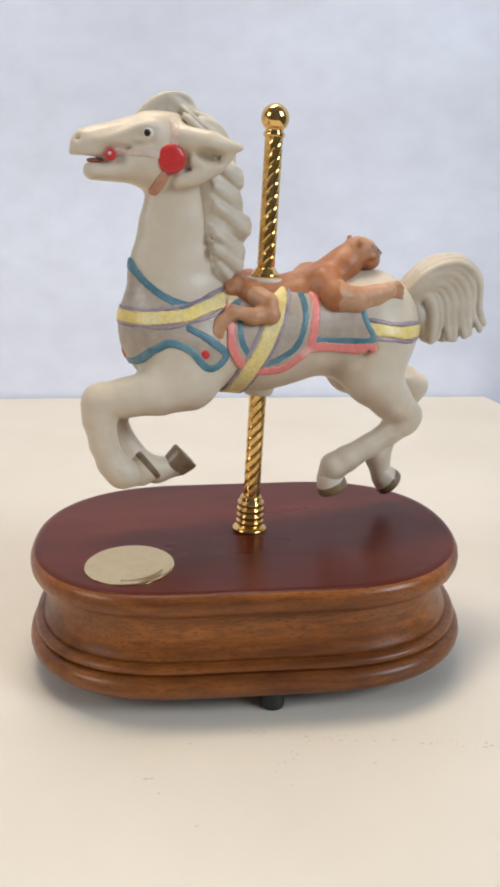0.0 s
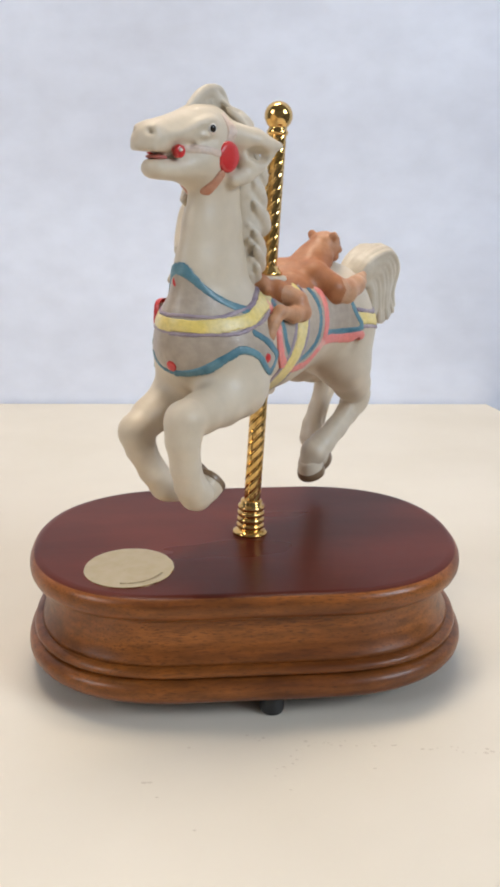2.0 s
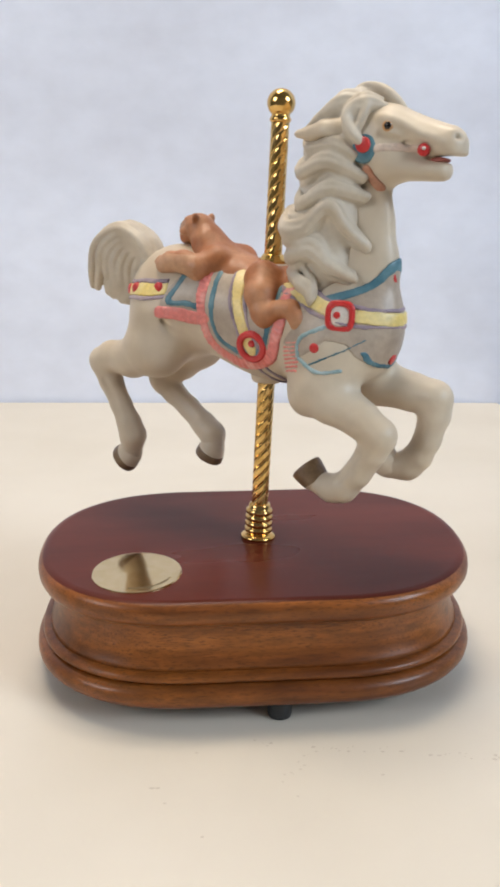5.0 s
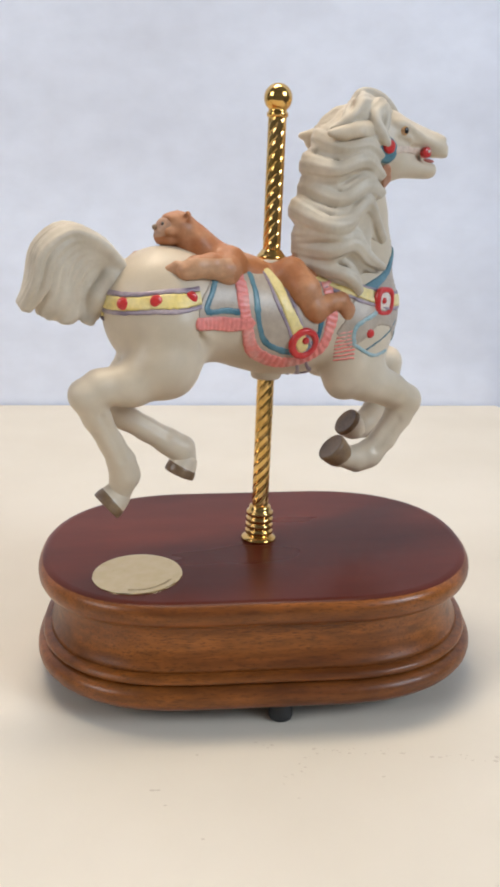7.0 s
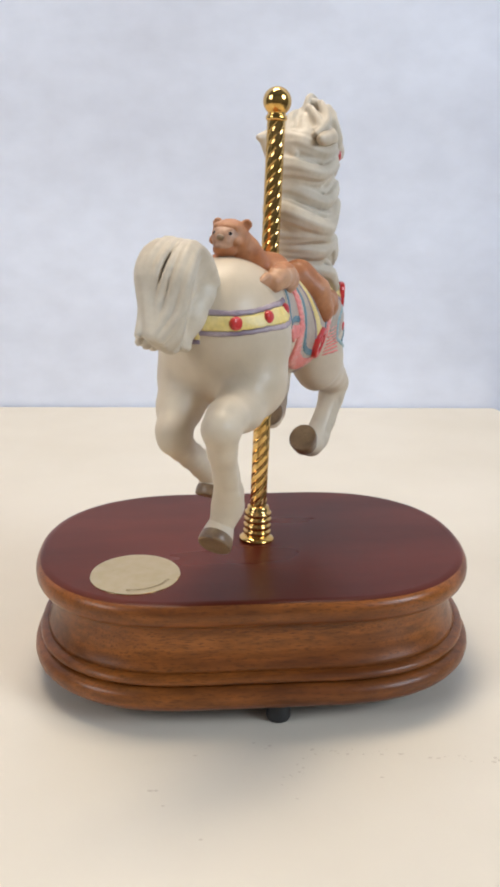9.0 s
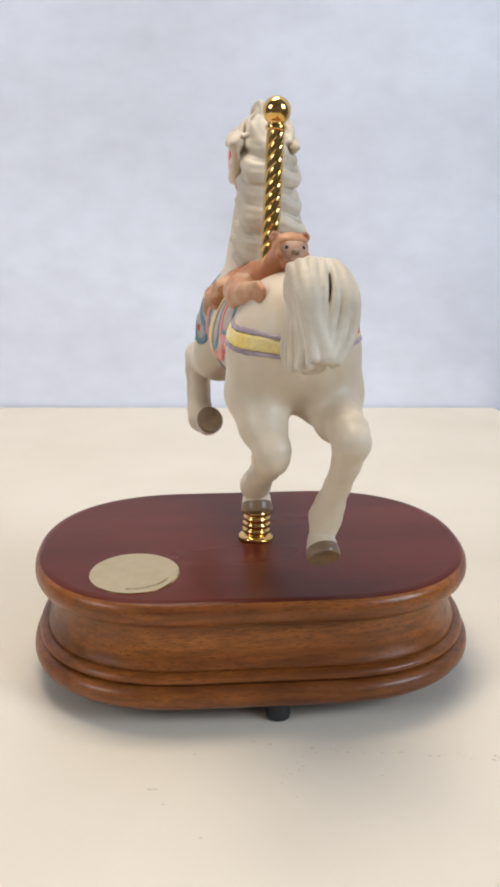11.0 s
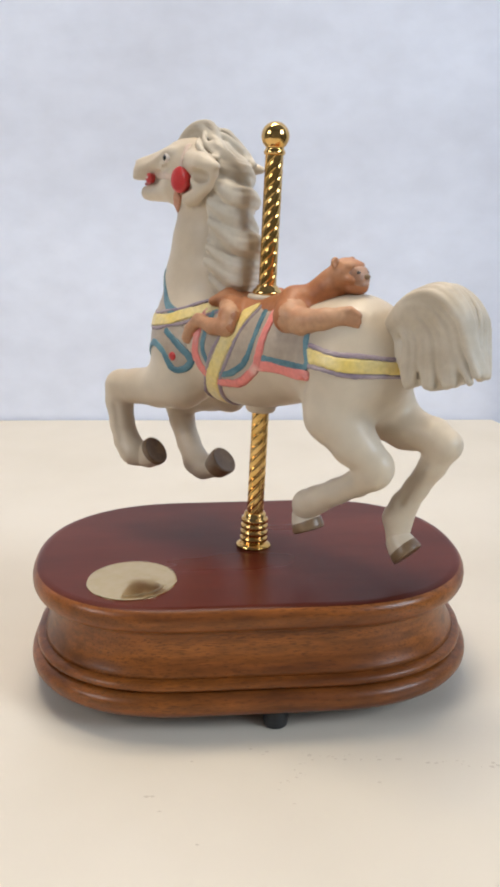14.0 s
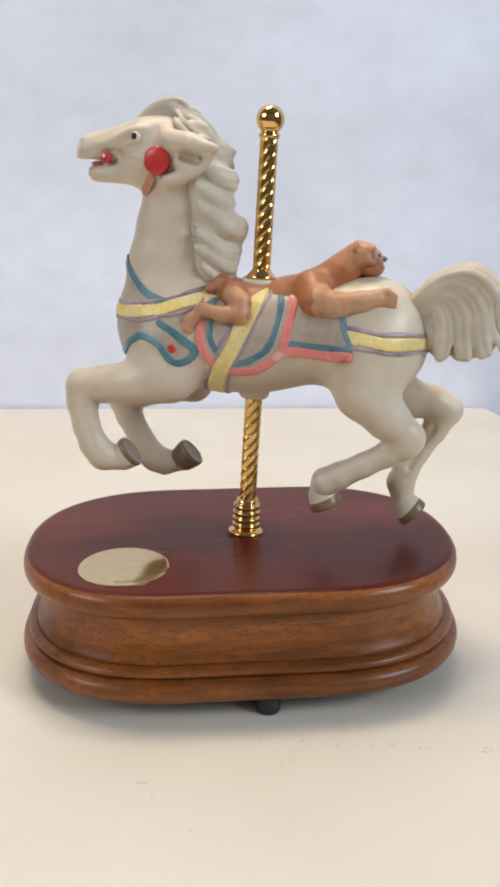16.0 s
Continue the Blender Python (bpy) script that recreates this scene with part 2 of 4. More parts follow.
        me.polygons.foreach_set("loop_start", np.arange(0, quads.size, 4, dtype=np.int32))
        me.update(calc_edges=True)
        me.validate()
        return smooth(me)


# ---------------------------------------------------------------- the room and the table
EDGE = 0.401
part("wall_north", box("wall_north", (-2.2, EDGE + 0.002, -0.9), (2.2, EDGE + 0.12, 2.4)), M_WALL, label="white plastered wall behind the table, faint mottling")["kind"] = "structure"


def room():
    for name, lo, hi in (("wall_south", (-2.2, -2.42, -0.9), (2.2, -2.3, 2.4)), 
                         ("floor", (-2.32, -2.42, -1.0), (2.32, EDGE + 0.12, -0.9)), ("ceiling", (-2.32, -2.42, 2.4), (2.32, EDGE + 0.12, 2.5))):
        tagged(part(name, box(name, lo, hi), M_ROOM), "plain painted room surface around the table", kind="structure")
    # both side walls have a window opening
    y0, y1, z0, z1 = -1.85, -0.75, 0.85, 1.95
    for name, xa, xb in (("wall_west", -2.32, -2.2), ("wall_east", 2.2, 2.32)):
        bm = bmesh.new()
        for ya, yb, za, zb in ((-2.42, y0, -0.9, 2.4), (y1, EDGE + 0.12, -0.9, 2.4), (y0, y1, -0.9, z0), (y0, y1, z1, 2.4)):
            other = box(name, (xa, ya, za), (xb, yb, zb))
            me = bpy.data.meshes.new("piece")
            other.to_mesh(me)
            other.free()
            bm.from_mesh(me)
            bpy.data.meshes.remove(me)
        tagged(part(name, bm, M_ROOM), "plain painted room wall with a window opening", kind="structure")


room()


def table():
    bm = bmesh.new()
    low, high = -0.028, 0.0
    outline = [(-0.75, EDGE), (0.196, EDGE), (0.203, EDGE - 0.03), (0.30, -0.55), (-0.75, -0.55)]
    a = [bm.verts.new((x, y, low)) for x, y in outline]
    b = [bm.verts.new((x, y, high)) for x, y in outline]
    bm.faces.new(a)
    bm.faces.new(b[::-1])
    for i in range(len(a)):
        j = (i + 1) % len(a)
        bm.faces.new((a[i], b[i], b[j], a[j]))
    bmesh.ops.recalc_face_normals(bm, faces=bm.faces[:])
    bmesh.ops.bevel(bm, geom=[e for e in bm.edges if all(v.co.z > -0.001 for v in e.verts)], offset=0.0015, segments=2, affect="EDGES")
    top = tagged(new("table"), "cream white table with a smooth top against the wall", "table")
    part("tabletop", bm, M_TABLE, top)
    for x, y in ((-0.7, -0.5), (0.24, -0.5), (-0.7, 0.35), (0.15, 0.35)):
        part("leg", box("leg", (x - 0.02, y - 0.02, -0.9), (x + 0.02, y + 0.02, -0.028), 0.003), M_TABLE, top)


table()


def scuffs():
    """A faint dotted scratch and some specks on the tabletop."""
    rng = random.Random(4)
    bm = bmesh.new()
    spots = []
    for i in range(46):
        u = rng.random() ** 0.8
        spots.append((-0.004 + 0.088 * u + rng.gauss(0, 0.001), -0.0675 - 0.0075 * u + rng.gauss(0, 0.0009), rng.uniform(0.0001, 0.0005)))
    for i in range(16):
        u = rng.random()
        spots.append((0.008 + 0.012 * u + rng.gauss(0, 0.0012), -0.0875 + 0.017 * u + rng.gauss(0, 0.0012), rng.uniform(0.0001, 0.0004)))
    spots += [(-0.0325, -0.0905, 0.0006), (-0.0308, -0.0904, 0.0005), (0.0388, -0.0835, 0.0004), (-0.020, -0.0725, 0.0004),
              (-0.016, -0.112, 0.0004), (0.012, -0.094, 0.0003), (-0.028, -0.0975, 0.0004)]
    for x, y, r in spots:
        ring = [bm.verts.new((x + 1.7 * r * math.cos(a) * rng.uniform(0.7, 1.2), y + r * math.sin(a) * rng.uniform(0.7, 1.2), 0.00006)) for a in (j * math.pi / 4 for j in range(8))]
        mid = bm.verts.new((x, y, 0.00006 + 0.18 * r))
        for j in range(8):
            bm.faces.new((ring[j], ring[(j + 1) % 8], mid))
    tagged(part("table_scuffs", bm, M_SPECK), "faint grey scuffs and specks on the cream tabletop", "scuff marks", kind="stuff")


scuffs()

# ---------------------------------------------------------------- the music box: base
TOP = 46.0
box_thing = tagged(new("music_box"), "carousel horse music box with oval wooden base and brass pole", "music box")
BASE_AT = pose(-0.0019, -0.0006, 0.0, 0, 0, 4.5)


def stadium(inset, z, n=44, half=80.7, r=57.0, full=2.32):
    """One ring of the base's outline, drawn in by inset; full above 2 squares its ends a little."""
    out, c, q = [], half - r, r - inset
    for side in (1, -1):
        for j in range(n):
            a = -math.pi / 2 + math.pi * j / (n - 1)
            ca, sa = math.cos(a), math.sin(a)
            k = (abs(ca) ** full + abs(sa) ** full) ** (-1 / full)
            out.append((side * (c + q * ca * k), side * q * sa * k))
    return [Vector((x * MM, y * MM, z * MM)) for x, y in out]


def base_ring(name, profile, mat, label, split=None):
    me = smooth(grid_mesh(name, [stadium(i, z) for i, z in profile], True, True, True))
    ob = part(name, me, mat, box_thing, label)
    ob.matrix_basis = BASE_AT
    if split is not None:
        for p in me.polygons:
            if p.center.z > (TOP - 0.01) * MM:
                p.use_smooth = False
            if p.center.z > split * MM:
                p.material_index = 1
    return ob


def base():
    base_ring("base_top", [(3.6, 36.8), (2.2, 37.2), (0.9, 38.3), (0.15, 40.0), (0.0, 41.6), (0.2, 43.3), (0.8, 44.6), (1.7, 45.45), (2.8, 45.88), (4.2, TOP), (30, TOP)],
              (M_WOOD, M_TOP), "mahogany-stained oval top board with a rounded golden edge", 45.2)
    base_ring("base_body", [(3.2, 19.9), (4.0, 21.4), (5.1, 23.8), (6.0, 27.0), (6.4, 30.5), (6.4, 34.0), (6.0, 35.9), (5.4, 36.6), (5.0, 36.9)], M_WOOD, "golden brown hollowed wooden side")
    base_ring("base_moulding", [(4.5, 16.0), (1.9, 16.3), (1.0, 16.7), (0.5, 17.3), (0.4, 18.0), (0.7, 18.8), (1.3, 19.3), (2.2, 19.7), (3.3, 20.0)], M_WOOD, "golden brown wooden bead")
    base_ring("base_plinth", [(8, 6.8), (2.6, 6.9), (0.8, 7.5), (-0.5, 8.6), (-1.5, 10.1), (-1.8, 11.6), (-1.6, 13.2), (-0.9, 14.5), (0.4, 15.4), (2.0, 15.9), (4, 16.0)], M_WOOD, "golden brown rounded wooden plinth")
    base_ring("underside", [(9, 6.4), (8.5, 6.85)], M_FELT, "dark felt underside")
    for x, y in ((0.0075, -0.0505), (-0.045, 0.040), (0.045, 0.040)):
        me = lathe("foot", [(3.2, 0), (3.9, 0.4), (4.2, 1.4), (4.2, 4.6), (3.8, 6.0), (3.8, 6.6)], 28)
        part("foot", me, M_RUBBER, box_thing, "black rubber foot").location = (x, y, 0)


base()


def plaque():
    rows = [(1.0, 0.0), (1.0, 0.2), (0.99, 0.36), (0.965, 0.44), (0.95, 0.4), (0.5, 0.4)]
    n = 64
    pts = [[Vector((15.7 * k * math.cos(a) * MM, 17.0 * k * math.sin(a) * MM, z * MM)) for a in (2 * math.pi * j / n for j in range(n))] for k, z in rows]
    ob = part("plaque", grid_mesh("plaque", pts, True, True, True), M_PLAQUE, box_thing, "round polished brass plaque")
    ob.matrix_basis = pose(-0.0424, -0.0338, TOP * MM, 0, 0, 4.5)
    # a line of tiny unreadable engraving along the rim
    bm = bmesh.new()
    rng = random.Random(2)
    for i in range(22):
        a = radians(-100 + i * 3.6)
        r, w, h = 12.6, rng.uniform(0.18, 0.42), 0.55
        ca, sa = math.cos(a), math.sin(a)
        quad = [bm.verts.new(((ca * (r + v * h) - sa * u * w) * MM, (sa * (r + v * h) + ca * u * w) * MM * 1.08, 0.42 * MM)) for u, v in ((-1, -1), (1, -1), (1, 1), (-1, 1))]
        bm.faces.new(quad[::-1])
    bmesh.ops.recalc_face_normals(bm, faces=bm.faces[:])
    part("engraving", bm, M_ENGRAVE, ob, "tiny worn engraved line")


plaque()
AXIS = Matrix.Rotation(math.atan(0.0528), 4, Vector((-0.0135, 0.0511, 0)).normalized())


def collar():
    prof = [(0.5, 0.0), (6.5, 0.0), (6.75, 0.5), (6.5, 1.1), (5.6, 1.6), (5.0, 2.0)]
    for i in range(4):
        z = 2.2 + 2.45 * i
        r = 5.35 - 0.08 * i
        prof += [(r - 0.75, z), (r - 0.2, z + 0.25), (r, z + 0.8), (r, z + 1.4), (r - 0.2, z + 1.95), (r - 0.75, z + 2.2)]
    prof += [(4.2, 12.2), (4.1, 13.2), (3.7, 13.7), (3.0, 13.8)]
    ob = part("collar", lathe("collar", prof, 56), M_GOLD, box_thing, "ribbed polished brass collar")
    ob.matrix_basis = Matrix.Translation((0, 0, TOP * MM)) @ AXIS


collar()

# ---------------------------------------------------------------- the music box: pole
pole = tagged(new("pole"), "twisted polished brass pole through the horse")
pole.parent = box_thing


def twisted(z0, z1, r0=3.15, starts=5, lead=21.0, depth=0.32):
    rows, n = int((z1 - z0) / 0.45), 100
    pts = []
    for i in range(rows + 1):
        z = z0 + (z1 - z0) * i / rows
        ring = []
        for j in range(n):
            a = 2 * math.pi * j / n
            c = math.cos(starts * (a - 2 * math.pi * z / lead))
            r = r0 - depth * max(0.0, (c - 0.62) / 0.38) ** 1.2
            ring.append(Vector((r * math.cos(a) * MM, r * math.sin(a) * MM, z * MM)))
        pts.append(ring)
    return smooth(grid_mesh("twisted_rod", pts, True, True, True))


def build_pole():
    part("lower_rod", twisted(-6, 57), M_GOLD, pole)
    part("upper_rod", twisted(101, 149), M_GOLD, pole)
    part("finial", lathe("finial", [(3.3, 147.2), (3.7, 147.6), (3.7, 148.6), (3.2, 149.1)] + [(4.85 * math.cos(a), 153.5 + 4.85 * math.sin(a)) for a in (radians(-50 + 137 * i / 22) for i in range(23))], 48), M_GOLD, pole, "polished brass ball")
    part("flange", lathe("flange", [(5.0, 99.6), (5.3, 100.1), (5.1, 100.8), (4.6, 101.4), (4.0, 102.0), (3.7, 102.8), (3.2, 103.0)], 48), M_GOLD, pole, "domed brass washer")
    part("washer", lathe("washer", [(5.0, 96.5), (6.8, 97.2), (7.0, 98.6), (6.6, 99.4), (5.8, 99.7)], 48), M_HAIR, pole, "pale ceramic collar under the washer")
    part("under_boss", lathe("under_boss", [(3.5, 56.6), (4.8, 56.8), (5.4, 57.5), (5.8, 59.2), (6.4, 63)], 40), M_BISQUE, pole, "cream ceramic boss under the belly")


build_pole()

# ---------------------------------------------------------------- the music box: horse (millimetres; forward, left, up)
LO, HI = (-92, -30, 8), (76, 30, 164)


def trunk(c):
    c.egg((30, 0, 79), (21, 18.6, 19.5), 4)
    c.egg((5, 0, 77.5), (31, 18.6, 19.3), 8)
    c.egg((-20, 0, 83), (26, 17.8, 17.3), 8)
    c.egg((-40, 0, 82), (21, 18.8, 21.8), 8)
    # neck
    c.limb([(32, 0, 88, 18.5), (32.8, 0, 102, 15.8), (33, 0, 115, 12.8), (33, 0, 128, 10.5), (33.5, 0, 139, 10)], 7, flat=0.54, inner=3)
    # shoulders and thighs
    c.egg((30, -10.5, 70), (13, 9, 14), 5)
    c.egg((30, 11.5, 70), (13, 9, 14), 5)
    c.limb([(-41, 9, 77, 12.6), (-41.2, 11, 65, 10.4), (-49, 10.8, 56.5, 7.4)], 6, inner=3)
    c.limb([(-41, -9.5, 77, 12.6), (-45, -11.8, 66, 10.2), (-54.5, -12, 59.5, 7.3)], 6, inner=3)
    c.egg((-41.5, -11.5, 64.2), (9.5, 7.5, 9.4), 7)
    return c


SOLES = (((42.1, 12.0, 35.0), (-0.76, -0.06, 0.62), 2.0), ((24.2, -8.6, 31.2), (-0.72, 0, 0.69), 6.8),
         ((-30.6, 7.0, 20.3), (-0.42, 0, -0.90), 3.4), ((-62.4, -8.1, 16.0), (-0.74, 0, -0.67), 3.2))


def legs(c):
    def foot(i):
        at, way = Vector(SOLES[i][0]), Vector(SOLES[i][1]).normalized()
        return (*(at - way * 6.4), 4.0)
    # near fore and off fore
    c.limb([(30, 11.5, 64, 10), (40, 12.2, 61, 8.2), (52, 13.6, 59.2, 6.7), (60, 14.2, 58.2, 6.2), (60.8, 14.5, 52, 5.5), (59.0, 14.6, 43, 4.8), (56.2, 14.5, 36.5, 5.0), (52.0, 14.1, 32.4, 5.2), foot(0)], 4, inner=1.5)
    c.egg((62.0, 14.2, 57.2), (4.6, 4.6, 5.8), 2)
    c.egg((53.9, 14.3, 32.6), (4.2, 4.6, 4.2), 2)
    c.limb([(29, -11.4, 61, 10.2), (35, -11.6, 57.4, 8.4), (46, -12.0, 52.7, 6.4), (53.2, -12.1, 48.6, 5.7), (51.2, -11.6, 42.3, 5.1), (45.9, -10.6, 33.6, 4.7), (40.8, -9.6, 27.6, 5.0), (35.5, -8.8, 25.6, 4.9), foot(1)], 4, inner=1.5)
    c.egg((25.5, -11.8, 57.5), (7, 6.5, 7.5), 3)
    c.egg((54.4, -12.1, 47.6), (4.6, 4.5, 5.2), 2)
    c.egg((39.5, -8.9, 25.6), (4.4, 4.4, 4.0), 2)
    # near hind and off hind
    c.limb([(-49, 10.8, 56.5, 7.2), (-56.8, 9.2, 50.4, 5.7), (-56, 9.2, 47.2, 5.4), (-50.5, 9.2, 42.9, 4.5), (-42.6, 9.3, 38.0, 4.3), (-34.2, 8.4, 32.8, 4.8), (-29.6, 7.8, 29.6, 5.0), foot(2)], 3, inner=1.5)
    c.egg((-58.8, 9.2, 48.8), (4.2, 4.2, 4.6), 2)
    c.egg((-28.8, 7.8, 30.4), (3.4, 4.4, 4.0), 2)
    c.limb([(-54.5, -12, 59.5, 7.2), (-65.5, -12, 58.6, 6.1), (-69.6, -12, 56, 5.7), (-66.4, -11.6, 48.5, 4.6), (-61.4, -11, 39.5, 4.1), (-57.6, -10.4, 32.5, 4.7), (-56.3, -9.8, 27.5, 5.0), foot(3)], 3, inner=1.5)
    c.egg((-71.6, -12, 56.8), (4.0, 4.2, 4.2), 2)
    c.egg((-55.2, -9.2, 27.8), (3.6, 4.4, 4.2), 2)
    # tendons along the shanks, on both sides
    for line in ([(-66, -16.2, 50), (-61.5, -15.4, 42), (-58.5, -15.2, 34)], [(-66, -7.4, 50), (-61.5, -6.6, 42), (-58.5, -6.2, 34)],
                 [(-50, 13.8, 45), (-42, 13.7, 40.5), (-36, 14.2, 36)], [(-50, 4.6, 45), (-42, 4.9, 40.5), (-36, 4.4, 36)],
                 [(58.1, 19.4, 51), (56.3, 19.5, 43), (54.3, 19.7, 37)], [(58.1, 9.4, 51), (56.3, 9.6, 43)],
                 [(48.5, -16.2, 42), (44, -15.0, 35), (40.5, -14.2, 30)], [(48.5, -6.2, 42), (44, -5.2, 35)]):
        c.limb([(*p, 0.7) for p in line], 1.6, cut=True)
    # folds of the flank and the shoulder
    for sy in (1, -1):
        c.limb([(-24, 17.2 * sy, 68, 0.9), (-31, 18.6 * sy, 72, 1.0), (-36, 19.2 * sy, 79, 0.8)], 2.2, cut=True)
    return c


def head(c):
    c.egg((38.5, -1, 141.5), (12.5, 8.6, 11.8), 4)
    c.egg((42, -1, 137), (9.5, 8.8, 9.2), 3)
    c.limb([(45, -1, 144.8, 7.2), (55, -1, 143.0, 5.6), (62.8, -1, 141.6, 4.8)], 3, flat=1.05)
    c.egg((64.0, -1, 140.4), (5.2, 5.7, 4.7), 2)
    c.limb([(66.4, -4.5, 138.0, 1.3), (68.2, -1, 137.8, 1.5), (66.4, 2.5, 138.0, 1.3)], 1.5)
    c.limb([(46, -1, 134.6, 5.6), (56, -1, 133.0, 3.6), (61.8, -1, 132.6, 3.1)], 2.5, flat=1.4)
    c.egg((66.2, -1, 136.1), (6.6, 9, 1.15), 0.8, pitch=3, cut=True)
    for s in (-1, 1):
        c.egg((45.5, -1 + 7.0 * s, 147.3), (4.2, 1.7, 1.8), 1.5, pitch=10)
        c.egg((46, -1 + 7.4 * s, 142.7), (3.6, 1.3, 1.2), 1.5)
        c.egg((66.8, -1 + 3.0 * s, 142.6), (1.2, 1.1, 0.9), 0.8, cut=True)
        c.egg((65.2, -1 + 3.2 * s, 143.8), (1.8, 1.3, 1.1), 1)
        c.egg((54, -1 + 5.2 * s, 140), (5, 0.8, 0.8), 1, pitch=8, cut=True)
        c.limb([(50, -1 + 6.4 * s, 146.2, 0.9), (56, -1 + 5.6 * s, 143.2, 1.0), (61, -1 + 5.0 * s, 142.0, 0.8)], 1.6)
        c.limb([(48.5, -1 + 7.2 * s, 141.4, 0.7), (43.5, -1 + 8.6 * s, 142.6, 0.8)], 1.4, cut=True)
    # ears, laid back
    for s, tip in ((1, (15.5, 12.0, 142.6)), (-1, (14.5, -11.5, 142.6))):
        root = (33, -1 + 6.2 * s, 144.5)
        mid = (25, -1 + 9.6 * s, 143.2)
        c.limb([(*root, 4.3), (*mid, 4.2), (*tip, 1.3)], 2, inner=1)
        if s > 0:
            c.limb([(33.5, 7.2, 131, 2.6), (28.5, 8.2, 132.4, 2.5), (22.5, 9.2, 135.8, 2.2), (18, 10.4, 140, 1.5)], 1.6)
            c.egg((26.5, 8.0, 137.5), (5, 3, 3), 2)
        c.egg((25.2, -1 + 12.4 * s, 139.2), (5.2, 4.2, 2.4), 0.8, pitch=-8, cut=True)
    return c


body = Clay(LO, HI, 0.75)
legs(trunk(body))
head(body)
horse = part("carousel_horse", body.skin("carousel_horse"), M_BISQUE, box_thing, "cream bisque carousel horse with painted harness, prancing on the pole")


def hooves():
    for at, way, tall in SOLES:
        z = Vector(way).normalized()
        y = Vector((0, 1, 0))
        y = (y - z * y.dot(z)).normalized()
        x = y.cross(z)
        pts = []
        hs = sorted([-9.0, -8.2, -7.2, -5.8, -4.4, -2.6, -1.6, -tall - 0.12, -tall + 0.12])
        rings = [(float(np.interp(h, (-9.0, -8.2, -6.8, -4.5, -1.2), (0.56, 0.72, 0.82, 0.91, 1.0))) + (0.02 if h > -tall else 0.0), h) for h in hs]
        rings += [(1.01, -0.7), (0.985, -0.2), (0.92, 0.05), (0.82, -0.12), (0.4, -0.35)]
        for k, h in rings:
            pts.append([(Vector(at) + z * h * (1 + 0.10 * math.cos(a)) + (x * math.cos(a) * 1.08 + y * math.sin(a)) * k * 5.4) * MM for a in (2 * math.pi * j / 40 for j in range(40))])
        me = smooth(grid_mesh("hoof", pts, True, True, True))
        first = next(i for i, q in enumerate(rings) if q[1] > -tall)
        for n, p in enumerate(me.polygons):
            p.material_index = 1 if n // 40 >= first - 1 else 0
        part("hoof", me, (M_BISQUE, M_HOOF), horse, "cream hoof with a bronze-brown painted sole")


hooves()


